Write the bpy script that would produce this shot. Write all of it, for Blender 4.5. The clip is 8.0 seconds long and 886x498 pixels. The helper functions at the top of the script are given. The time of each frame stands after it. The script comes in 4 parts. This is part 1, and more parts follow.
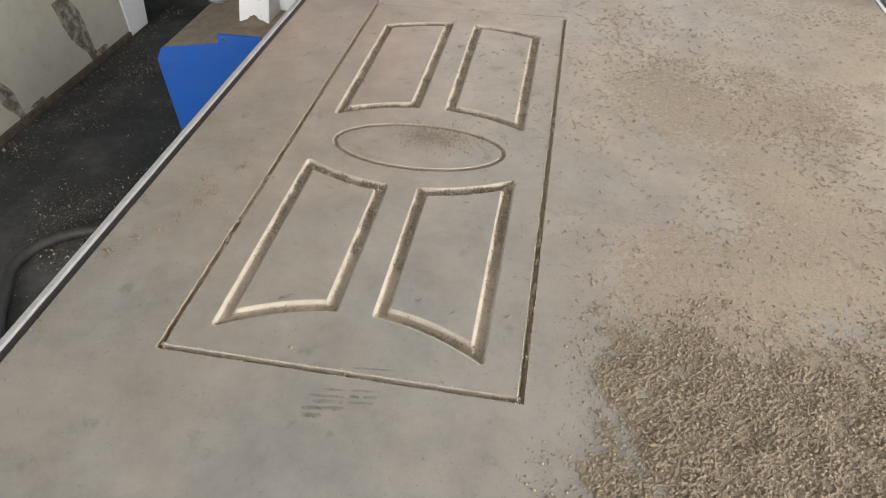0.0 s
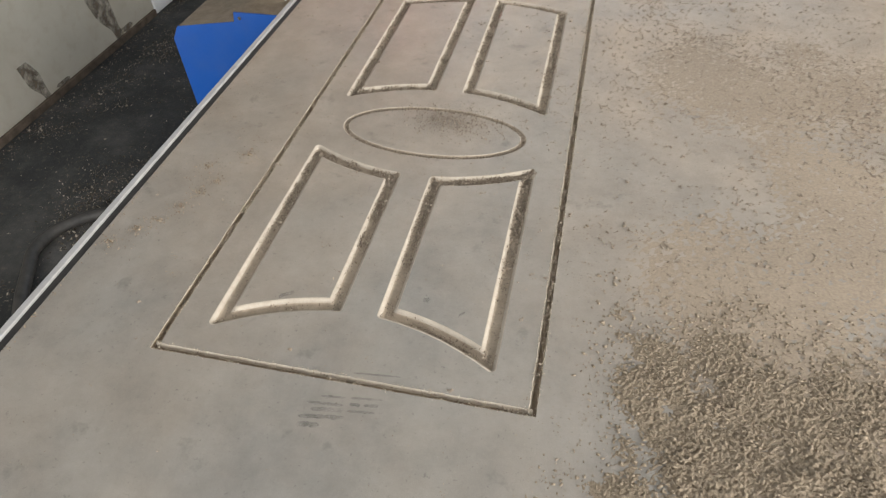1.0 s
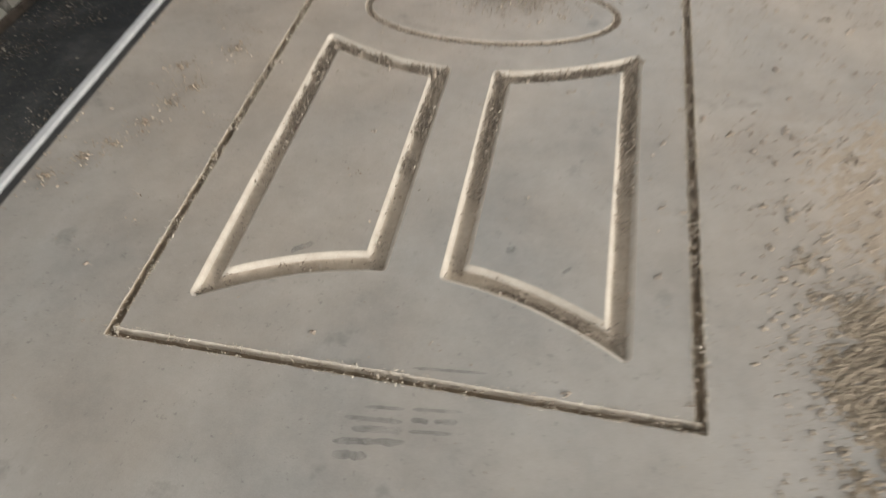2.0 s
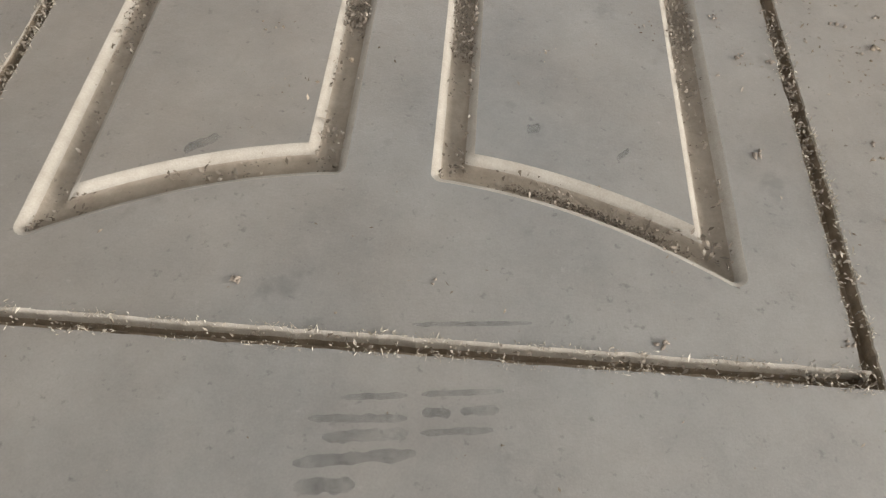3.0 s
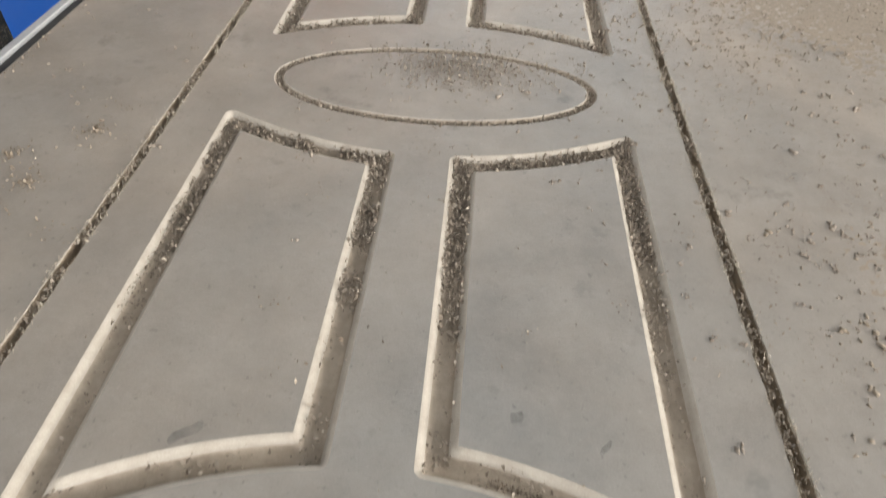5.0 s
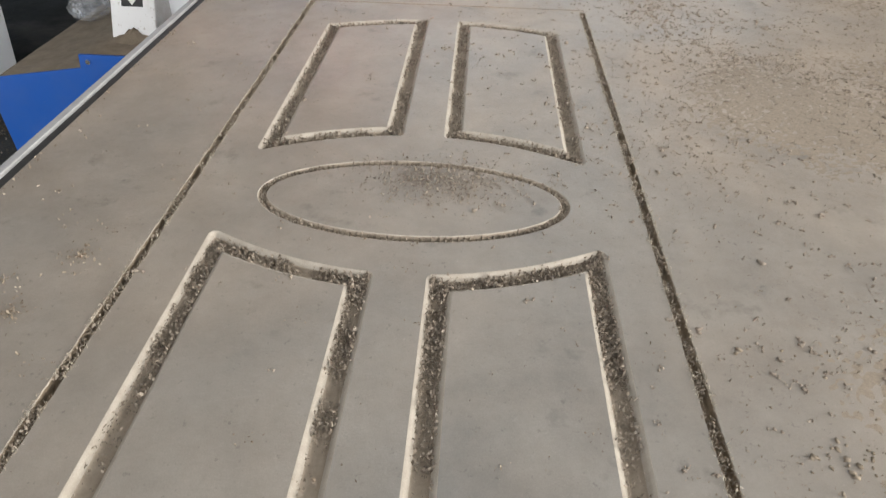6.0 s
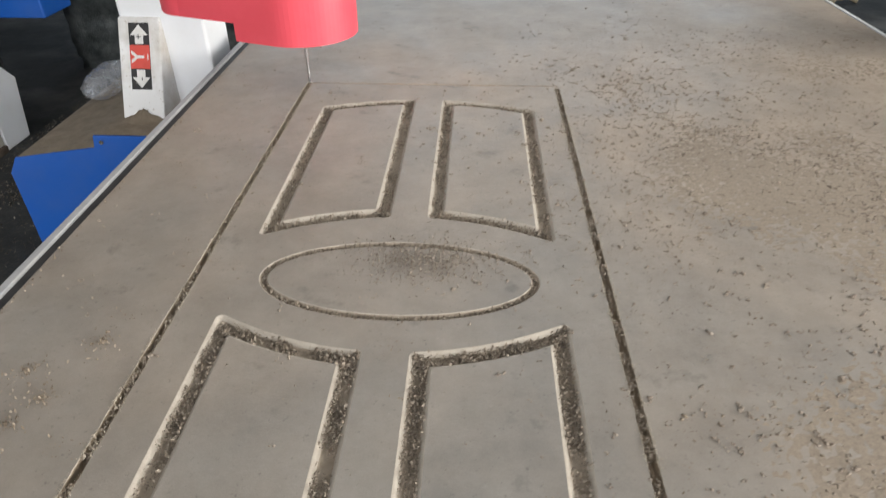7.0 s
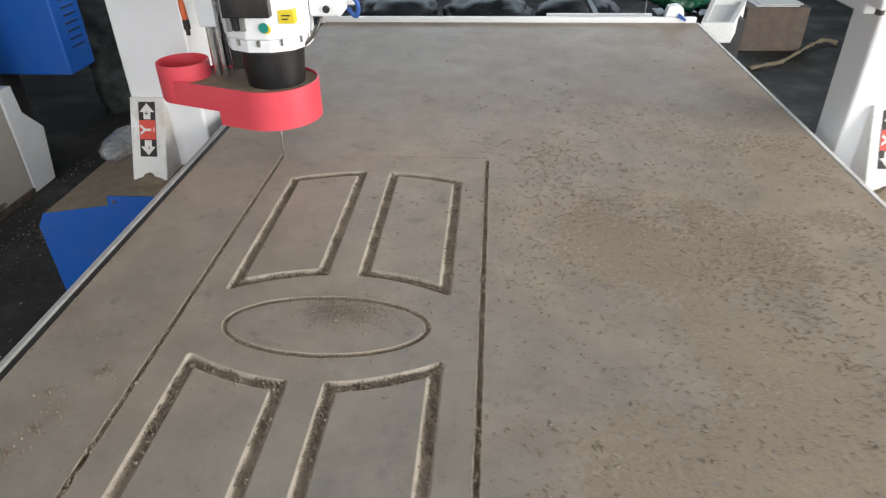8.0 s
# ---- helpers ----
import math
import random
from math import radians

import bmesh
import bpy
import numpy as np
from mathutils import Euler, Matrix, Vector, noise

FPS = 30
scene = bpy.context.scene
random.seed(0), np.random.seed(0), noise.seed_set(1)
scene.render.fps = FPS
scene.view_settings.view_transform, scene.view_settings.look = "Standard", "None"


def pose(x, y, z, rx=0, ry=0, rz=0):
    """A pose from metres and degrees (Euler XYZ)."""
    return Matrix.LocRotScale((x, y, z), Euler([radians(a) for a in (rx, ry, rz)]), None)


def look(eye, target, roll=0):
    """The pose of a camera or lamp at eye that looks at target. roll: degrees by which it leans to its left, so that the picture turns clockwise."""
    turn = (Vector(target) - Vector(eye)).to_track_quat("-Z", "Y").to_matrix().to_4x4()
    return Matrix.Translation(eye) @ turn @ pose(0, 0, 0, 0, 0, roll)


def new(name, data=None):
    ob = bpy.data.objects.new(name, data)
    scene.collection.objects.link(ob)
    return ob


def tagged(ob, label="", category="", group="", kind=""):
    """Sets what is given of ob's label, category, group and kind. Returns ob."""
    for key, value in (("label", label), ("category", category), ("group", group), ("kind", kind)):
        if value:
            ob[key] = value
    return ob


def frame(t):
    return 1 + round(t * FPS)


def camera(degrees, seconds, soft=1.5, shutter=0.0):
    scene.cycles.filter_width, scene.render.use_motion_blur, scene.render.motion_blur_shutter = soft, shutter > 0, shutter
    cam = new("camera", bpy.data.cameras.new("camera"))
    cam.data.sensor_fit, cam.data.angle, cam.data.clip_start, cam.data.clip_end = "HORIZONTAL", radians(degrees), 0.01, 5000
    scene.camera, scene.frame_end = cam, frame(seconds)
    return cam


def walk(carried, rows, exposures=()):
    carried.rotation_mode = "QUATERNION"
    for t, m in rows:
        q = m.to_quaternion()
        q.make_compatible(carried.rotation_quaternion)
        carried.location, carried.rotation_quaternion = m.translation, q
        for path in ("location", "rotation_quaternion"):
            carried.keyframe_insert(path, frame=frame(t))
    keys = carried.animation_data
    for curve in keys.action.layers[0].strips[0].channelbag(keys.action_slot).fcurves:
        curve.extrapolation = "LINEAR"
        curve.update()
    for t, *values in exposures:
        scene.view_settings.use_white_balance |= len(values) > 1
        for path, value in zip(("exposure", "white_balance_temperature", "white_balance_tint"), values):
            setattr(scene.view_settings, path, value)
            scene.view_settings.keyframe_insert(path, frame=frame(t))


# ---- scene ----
cam = camera(68.2, 8.0, soft=1.2, shutter=0.4)
PATH = [
    (0, (0.443, -0.446, 1.442), (0.172, 0.996, 0.082), -0.2),
    (0.5, (0.444, -0.426, 1.438), (0.152, 0.995, 0.061), -0.6),
    (1, (0.457, -0.383, 1.42), (0.103, 0.991, 0.011), -2.4),
    (1.5, (0.426, -0.308, 1.361), (0.047, 0.994, -0.109), -3.1),
    (2, (0.338, -0.212, 1.232), (0.0, 0.993, -0.328), -4.9),
    (2.2, (0.3, -0.178, 1.171), (0.086, 0.973, -0.451), -2.4),
    (3.3, (0.263, -0.114, 1.068), (0.224, 0.927, -0.639), 2.2),
    (3.5, (0.263, -0.116, 1.068), (0.221, 0.937, -0.632), 2.4),
    (4, (0.265, -0.106, 1.075), (0.195, 1.048, -0.557), 1.5),
    (4.5, (0.2668, -0.0915, 1.0936), (0.2025, 1.2095, -0.4203), 1.7),
    (5, (0.265, -0.0703, 1.1168), (0.199, 1.3718, -0.2666), 2.5),
    (6.3, (0.283, -0.046, 1.177), (0.209, 1.544, -0.033), 0.9),
    (6.5, (0.285, -0.056, 1.192), (0.205, 1.55, 0.001), 0.5),
    (7, (0.302, -0.08, 1.233), (0.219, 1.561, 0.093), -0.2),
    (7.5, (0.356, -0.122, 1.313), (0.261, 1.552, 0.222), -1.5),
    (8, (0.456, -0.24, 1.401), (0.32, 1.44, 0.324), -1.0),
]
EXPOSURES = [(0, 0.20, 6800, 10), (2.0, 0.19, 6750, 10), (3.3, 0.01, 6600, 10), (5.0, 0.19, 6600, 10), (6.3, 0.06, 6600, 10), (7.0, -0.01, 6600, 10), (7.5, -0.15, 6600, 10), (8, -0.36, 6600, 10)]
walk(cam, [(t, look(eye, target, roll)) for t, eye, target, roll in PATH], EXPOSURES)

# ---- light and exposure ----
world = bpy.data.worlds.new("sky")
scene.world = world
world.use_nodes = True
wn = world.node_tree
sky = wn.nodes.new("ShaderNodeTexSky")
sky.sky_type = "NISHITA"
sky.sun_disc = False
sky.sun_elevation = radians(38)
sky.sun_rotation = radians(120)
wn.nodes["Background"].inputs["Strength"].default_value = 0.1
wn.links.new(sky.outputs["Color"], wn.nodes["Background"].inputs["Color"])


def opening_light(name, eye, target, sx, sy, watts, color):
    """Daylight that enters through an opening of the hall."""
    data = bpy.data.lights.new(name, "AREA")
    data.shape, data.size, data.size_y = "RECTANGLE", sx, sy
    data.energy, data.color = watts, color
    ob = new(name, data)
    ob.matrix_world = look(eye, target)
    return ob


# Openings are out of view, assumed from how light falls on board and legs.
opening_light("daylight_side_door", (4.85, -0.7, 1.9), (0, -0.7, 1.9), 4.0, 2.9, 535, (1.0, 0.97, 0.93))
opening_light("daylight_back_window", (0.2, -4.85, 2.2), (0.2, 0, 2.2), 4.4, 1.6, 240, (0.97, 0.98, 1.0))
opening_light("daylight_far_window", (0.5, 7.35, 2.2), (0.5, 0, 2.2), 6.0, 1.3, 140, (0.72, 0.86, 1.0))

# ---- materials ----


class Mat:
    """A small node builder for one procedural material."""

    def __init__(self, name, rough=0.6, metal=0.0, spec=0.5):
        self.m = bpy.data.materials.new(name)
        self.m.use_nodes = True
        self.t = self.m.node_tree
        self.b = self.t.nodes["Principled BSDF"]
        self.b.inputs["Roughness"].default_value = rough
        self.b.inputs["Metallic"].default_value = metal
        self.b.inputs["Specular IOR Level"].default_value = spec
        self.co = self.t.nodes.new("ShaderNodeTexCoord").outputs["Object"]

    def noise(self, scale, detail=4, rough=0.6, stretch=None, out="Fac"):
        n = self.t.nodes.new("ShaderNodeTexNoise")
        n.inputs["Scale"].default_value = scale
        n.inputs["Detail"].default_value = detail
        n.inputs["Roughness"].default_value = rough
        co = self.co
        if stretch:
            mp = self.t.nodes.new("ShaderNodeMapping")
            mp.inputs["Scale"].default_value = stretch
            self.t.links.new(co, mp.inputs["Vector"])
            co = mp.outputs["Vector"]
        self.t.links.new(co, n.inputs["Vector"])
        return n.outputs[out]

    def voronoi(self, scale, out="Distance"):
        n = self.t.nodes.new("ShaderNodeTexVoronoi")
        n.inputs["Scale"].default_value = scale
        self.t.links.new(self.co, n.inputs["Vector"])
        return n.outputs[out]

    def ramp(self, fac, *stops):
        n = self.t.nodes.new("ShaderNodeValToRGB")
        e = n.color_ramp.elements
        while len(e) < len(stops):
            e.new(0.5)
        for k, (p, c) in zip(e, stops):
            k.position = p
            k.color = (*c, 1) if isinstance(c, tuple) else (c, c, c, 1)
        self.t.links.new(fac, n.inputs["Fac"])
        return n.outputs["Color"]

    def mix(self, fac, a, b, mode="MIX"):
        n = self.t.nodes.new("ShaderNodeMix")
        n.data_type, n.blend_type = "RGBA", mode
        for sock, v in ((n.inputs[0], fac), (n.inputs[6], a), (n.inputs[7], b)):
            if isinstance(v, (int, float)):
                sock.default_value = v
            elif isinstance(v, tuple):
                sock.default_value = (*v, 1)
            else:
                self.t.links.new(v, sock)
        return n.outputs[2]

    def axis(self, i):
        n = self.t.nodes.new("ShaderNodeSeparateXYZ")
        self.t.links.new(self.co, n.inputs[0])
        return n.outputs[i]

    def random(self):
        return self.t.nodes.new("ShaderNodeObjectInfo").outputs["Random"]

    def island(self):
        return self.t.nodes.new("ShaderNodeNewGeometry").outputs["Random Per Island"]

    def color(self, c):
        if isinstance(c, tuple):
            self.b.inputs["Base Color"].default_value = (*c, 1)
        else:
            self.t.links.new(c, self.b.inputs["Base Color"])
        return self

    def rough(self, c):
        self.t.links.new(c, self.b.inputs["Roughness"])
        return self

    def bump(self, h, strength=0.3, distance=0.001):
        n = self.t.nodes.new("ShaderNodeBump")
        n.inputs["Strength"].default_value = strength
        n.inputs["Distance"].default_value = distance
        self.t.links.new(h, n.inputs["Height"])
        self.t.links.new(n.outputs["Normal"], self.b.inputs["Normal"])
        return self


def mat_mdf():
    k = Mat("mdf_face", 0.5)
    # fine dust lies thicker towards the far and right-hand part of the sheet
    ax = k.t.nodes.new("ShaderNodeMath")
    ax.operation = "MULTIPLY_ADD"
    ax.inputs[1].default_value, ax.inputs[2].default_value = 0.24, 0.36
    k.t.links.new(k.axis(1), ax.inputs[0])
    ad = k.t.nodes.new("ShaderNodeMath")
    ad.operation = "MULTIPLY_ADD"
    ad.inputs[1].default_value = 0.55
    k.t.links.new(k.noise(2.6, 6, 0.62), ad.inputs[0])
    k.t.links.new(ax.outputs[0], ad.inputs[2])
    big = k.ramp(ad.outputs[0], (0.32, 0.0), (0.72, 1.0))
    base = k.mix(big, (0.232, 0.221, 0.202), (0.325, 0.258, 0.193))
    mid = k.ramp(k.noise(11, 7, 0.72), (0.28, 0.76), (0.72, 1.15))
    c = k.mix(1.0, base, mid, "MULTIPLY")
    stain = k.ramp(k.noise(21, 4, 0.6), (0.26, 0.60), (0.37, 1.0))
    c = k.mix(0.75, c, stain, "MULTIPLY")
    # scraps of brown dust, thick on the right of the door
    rx = k.t.nodes.new("ShaderNodeMapRange")
    rx.inputs["From Min"].default_value, rx.inputs["From Max"].default_value = -0.10, 0.20
    rx.inputs["To Min"].default_value, rx.inputs["To Max"].default_value = 0.12, 1.0
    k.t.links.new(k.axis(0), rx.inputs["Value"])
    where = k.ramp(k.noise(3.2, 6, 0.65), (0.38, 0.0), (0.60, 1.0))
    scrap = k.ramp(k.noise(58, 6, 0.78), (0.48, 0.0), (0.68, 0.42))
    m = k.mix(1.0, where, scrap, "MULTIPLY")
    m = k.mix(1.0, m, rx.outputs[0], "MULTIPLY")
    c = k.mix(m, c, (0.165, 0.122, 0.082))
    speck = k.ramp(k.noise(190, 3, 0.6), (0.25, 0.62), (0.36, 1.0), (0.68, 1.0), (0.80, 1.22))
    c = k.mix(0.8, c, speck, "MULTIPLY")
    grain = k.ramp(k.noise(900, 2, 0.6), (0.3, 0.95), (0.7, 1.04))
    c = k.mix(1.0, c, grain, "MULTIPLY")
    k.color(c)
    k.rough(k.ramp(k.noise(6, 4), (0.3, 0.46), (0.7, 0.60)))
    lumps = k.mix(1.0, k.noise(170, 5, 0.72), k.mix(1.0, where, rx.outputs[0], "MULTIPLY"), "MULTIPLY")
    relief = k.mix(0.62, k.noise(95, 8, 0.78), lumps)
    return k.bump(relief, 0.42, 0.0036).m


def mat_cut():
    k = Mat("mdf_cut_fibre", 0.85, spec=0.2)
    c = k.ramp(k.noise(60, 5, 0.7), (0.3, (0.35, 0.306, 0.25)), (0.7, (0.44, 0.396, 0.335)))
    g = k.ramp(k.noise(1200, 2, 0.6), (0.3, 0.9), (0.7, 1.06))
    return k.color(k.mix(1.0, c, g, "MULTIPLY")).bump(k.noise(500, 3, 0.7), 0.25, 0.0006).m


def mat_groove_floor():
    k = Mat("dusty_groove_floor", 0.9, spec=0.15)
    c = k.ramp(k.noise(70, 6, 0.75), (0.3, (0.25, 0.205, 0.158)), (0.7, (0.365, 0.308, 0.244)))
    return k.color(c).bump(k.noise(500, 5, 0.75), 0.6, 0.0012).m


def mat_chip(name, a, b, c):
    k = Mat(name, 0.85, spec=0.2)
    col = k.ramp(k.island(), (0.0, a), (0.6, b), (1.0, c))
    return k.color(col).bump(k.noise(1500, 2), 0.3, 0.0005).m


def mat_dust():
    k = Mat("sawdust", 0.9, spec=0.15)
    c = k.ramp(k.noise(160, 6, 0.75), (0.3, (0.215, 0.172, 0.125)), (0.55, (0.27, 0.222, 0.165)), (0.75, (0.33, 0.28, 0.214)))
    return k.color(c).bump(k.noise(420, 5, 0.75), 0.9, 0.003).m


def mat_paint(name, col, rough=0.4, dirt=(0.3, 0.26, 0.2), amount=0.25, spec=0.5):
    k = Mat(name, rough, spec=spec)
    wear = k.ramp(k.noise(9, 6, 0.65), (0.45, 0.0), (0.8, amount))
    c = k.mix(wear, col, dirt)
    sp = k.ramp(k.noise(140, 3, 0.6), (0.62, 0.0), (0.74, amount * 0.9))
    c = k.mix(sp, c, dirt)
    k.color(c)
    k.rough(k.ramp(k.noise(20, 4), (0.3, rough - 0.08), (0.7, rough + 0.12)))
    return k.bump(k.noise(300, 3), 0.08, 0.0006).m


def mat_metal(name, col, rough=0.35):
    k = Mat(name, rough, metal=1.0)
    g = k.ramp(k.noise(60, 4, 0.6, (1, 0.04, 1)), (0.3, 0.75), (0.7, 1.1))
    k.color(k.mix(1.0, col, g, "MULTIPLY"))
    return k.bump(k.noise(300, 3), 0.1, 0.0005).m


def mat_floor():
    k = Mat("dark_concrete", 0.7, spec=0.3)
    c = k.ramp(k.noise(2.2, 7, 0.68), (0.34, (0.018, 0.020, 0.021)), (0.50, (0.034, 0.036, 0.036)), (0.66, (0.088, 0.086, 0.081)))
    d = k.ramp(k.noise(55, 4, 0.7), (0.55, 0.0), (0.75, 0.4))
    c = k.mix(d, c, (0.17, 0.14, 0.105))
    k.color(c)
    k.rough(k.ramp(k.noise(3, 5), (0.35, 0.55), (0.65, 0.85)))
    return k.bump(k.noise(70, 6, 0.7), 0.5, 0.004).m


def mat_cream():
    k = Mat("cream_enamel", 0.45)
    base = k.ramp(k.noise(3, 5), (0.3, (0.42, 0.395, 0.335)), (0.7, (0.51, 0.485, 0.42)))
    run = k.ramp(k.noise(2.6, 4, 0.55, (1, 1.0, 0.35)), (0.60, 0.0), (0.66, 0.85))
    c = k.mix(run, base, (0.20, 0.165, 0.125))
    low = k.ramp(k.noise(18, 4), (0.5, 0.0), (0.75, 0.4))
    c = k.mix(low, c, (0.36, 0.30, 0.22))
    return k.color(c).bump(k.noise(30, 4), 0.2, 0.002).m


def mat_plain(name, a, b, scale=20, rough=0.6, bump=0.15, spec=0.5, dist=0.001):
    k = Mat(name, rough, spec=spec)
    k.color(k.ramp(k.noise(scale, 5, 0.65), (0.3, a), (0.7, b)))
    return k.bump(k.noise(scale * 6, 4), bump, dist).m


M_MDF = mat_mdf()
M_CUT = mat_cut()
M_CORE_SHADE = mat_plain("shaded_brown_board_core", (0.19, 0.145, 0.10), (0.30, 0.24, 0.175), 90, 0.9, 0.5, 0.15)
M_GROOVE = mat_groove_floor()
M_CHIP = mat_chip("wood_chip", (0.165, 0.125, 0.088), (0.27, 0.216, 0.160), (0.37, 0.308, 0.24))
M_CHIP_BOARD = mat_chip("dusty_chip", (0.17, 0.137, 0.102), (0.238, 0.196, 0.150), (0.31, 0.262, 0.208))
M_CHIP_DARK = mat_chip("brown_chip", (0.150, 0.119, 0.090), (0.235, 0.193, 0.150), (0.34, 0.292, 0.236))
M_CHIP_PALE = mat_chip("pale_fibre", (0.30, 0.255, 0.195), (0.43, 0.375, 0.295), (0.56, 0.51, 0.425))
M_CHIP_FLOOR = mat_chip("floor_chip", (0.05, 0.041, 0.031), (0.125, 0.106, 0.083), (0.33, 0.295, 0.245))
M_CHIP_CRUMB = mat_chip("crumb_chip", (0.225, 0.184, 0.145), (0.275, 0.228, 0.182), (0.345, 0.294, 0.24))
M_GRAIN = mat_chip("sawdust_grain", (0.215, 0.174, 0.127), (0.25, 0.204, 0.151), (0.285, 0.234, 0.176))
M_DUST = mat_dust()


def mat_fine_dust():
    k = Mat("fine_sawdust", 0.8, spec=0.25)
    c = k.ramp(k.noise(4, 6, 0.65), (0.3, (0.254, 0.209, 0.162)), (0.7, (0.303, 0.248, 0.190)))
    g = k.ramp(k.noise(240, 4, 0.7), (0.3, 0.80), (0.7, 1.15))
    return k.color(k.mix(1.0, c, g, "MULTIPLY")).bump(k.noise(500, 4, 0.7), 0.5, 0.0012).m


M_FINE = mat_fine_dust()
M_RAIL = mat_plain("dull_aluminium", (0.29, 0.295, 0.295), (0.38, 0.38, 0.372), 40, 0.6, 0.3, 0.3)
M_CAKE = mat_plain("settled_dust", (0.195, 0.156, 0.113), (0.275, 0.226, 0.168), 35, 0.9, 0.6, 0.15, 0.002)
M_WHEEL = mat_plain("grey_cast", (0.12, 0.12, 0.12), (0.22, 0.22, 0.215), 30, 0.5)
M_ALU = mat_metal("aluminium", (0.62, 0.63, 0.64), 0.42)
M_STEEL = mat_metal("ground_steel", (0.72, 0.73, 0.74), 0.22)
M_BLUE = mat_paint("blue_enamel", (0.008, 0.098, 0.43), 0.42, (0.25, 0.22, 0.17), 0.10)
M_WHITE = mat_paint("white_enamel", (0.80, 0.82, 0.84), 0.38, (0.50, 0.45, 0.37), 0.14)
M_WHITE_DIRTY = mat_paint("chipped_white_enamel", (0.74, 0.74, 0.73), 0.45, (0.33, 0.28, 0.21), 0.75)
M_RED = mat_plain("red_plastic", (0.64, 0.06, 0.085), (0.72, 0.08, 0.11), 8, 0.42, 0.06)
M_BLACK = mat_paint("black_plastic", (0.012, 0.012, 0.013), 0.35, (0.16, 0.13, 0.10), 0.35)
M_SOOT = mat_paint("clean_black_rubber", (0.010, 0.010, 0.011), 0.4, (0.10, 0.085, 0.065), 0.10)
M_DARK = mat_plain("dark_steel", (0.018, 0.019, 0.022), (0.045, 0.045, 0.048), 12, 0.5)
M_RUBBER = mat_plain("rubber", (0.016, 0.016, 0.016), (0.045, 0.042, 0.038), 30, 0.6)
M_CREAM = mat_cream()
M_CARD = mat_plain("cardboard", (0.16, 0.126, 0.103), (0.215, 0.172, 0.143), 15, 0.8, 0.2, 0.2)
M_PAPER = mat_plain("white_paper", (0.62, 0.62, 0.61), (0.74, 0.74, 0.73), 20, 0.7)
M_FOAM = mat_plain("white_foam", (0.66, 0.68, 0.69), (0.78, 0.80, 0.80), 90, 0.75, 0.4)
M_GREEN = mat_plain("green_plastic_film", (0.003, 0.045, 0.024), (0.008, 0.10, 0.05), 25, 0.35, 0.3)
M_ROPE = mat_plain("dry_rope", (0.15, 0.125, 0.085), (0.32, 0.27, 0.185), 120, 0.9, 0.6)
M_ORANGE = mat_plain("orange_hose", (0.72, 0.15, 0.05), (0.80, 0.19, 0.07), 30, 0.4)
M_YELLOW = mat_plain("yellow_sticker", (0.72, 0.56, 0.02), (0.78, 0.62, 0.03), 40, 0.5)
M_DOT = mat_plain("green_sticker", (0.0, 0.20, 0.16), (0.0, 0.24, 0.19), 40, 0.5)
M_INK_GAP = mat_plain("black_ink_and_gap_shade", (0.012, 0.012, 0.013), (0.03, 0.028, 0.026), 60, 0.6)
M_STICK_RED = mat_plain("red_sticker", (0.55, 0.06, 0.04), (0.62, 0.08, 0.06), 60, 0.5)
M_STICK_WHITE = mat_plain("white_sticker", (0.62, 0.60, 0.57), (0.74, 0.73, 0.70), 80, 0.5)
M_WALL = mat_plain("hall_wall", (0.40, 0.41, 0.42), (0.50, 0.505, 0.51), 3, 0.8)
# Darker copy of the wall colour keeps the unseen left and far sides dim.
M_WALL_DIM = mat_plain("dimmed_hall_wall", (0.05, 0.052, 0.056), (0.09, 0.092, 0.096), 3, 0.8)
def mat_film():
    k = Mat("clear_film", 0.2)
    k.color(k.ramp(k.noise(18, 5), (0.3, (0.50, 0.51, 0.53)), (0.7, (0.66, 0.67, 0.69))))
    k.t.links.new(k.ramp(k.noise(30, 5, 0.7), (0.35, 0.12), (0.7, 0.5)), k.b.inputs["Alpha"])
    return k.bump(k.noise(22, 4), 0.5, 0.004).m


M_FILM = mat_film()
def mat_rust():
    k = Mat("rust_stain", 0.7)
    k.color(k.ramp(k.noise(22, 5), (0.3, (0.12, 0.095, 0.072)), (0.7, (0.22, 0.18, 0.135))))
    k.t.links.new(k.ramp(k.noise(26, 6, 0.7), (0.34, 0.12), (0.62, 0.80)), k.b.inputs["Alpha"])
    return k.m


M_RUST = mat_rust()
M_PLINTH = mat_plain("dark_brown_steel", (0.055, 0.044, 0.035), (0.13, 0.102, 0.078), 25, 0.8, 0.4, 0.2)
M_WRAP = mat_plain("dark_film", (0.006, 0.008, 0.010), (0.018, 0.022, 0.026), 7, 0.5, 0.4, 0.25, 0.006)
M_WRAP_GREY = mat_plain("grey_film", (0.022, 0.026, 0.026), (0.105, 0.115, 0.112), 16, 0.3, 0.6, 0.5, 0.006)
M_BLUE_RAG = mat_plain("blue_cable_jacket", (0.02, 0.07, 0.26), (0.04, 0.12, 0.38), 40, 0.5)

# ---- building helpers ----


def mesh_of(bm, name, material, smooth=False):
    me = bpy.data.meshes.new(name)
    bm.normal_update()
    bm.to_mesh(me)
    bm.free()
    me.materials.append(material)
    if smooth:
        me.polygons.foreach_set("use_smooth", [True] * len(me.polygons))
    return me


def thing(name, place=(0, 0, 0), label="", category="", group="", kind=""):
    ob = new(name)
    ob.empty_display_size = 0.1
    ob.location = place
    return tagged(ob, label, category, group, kind)


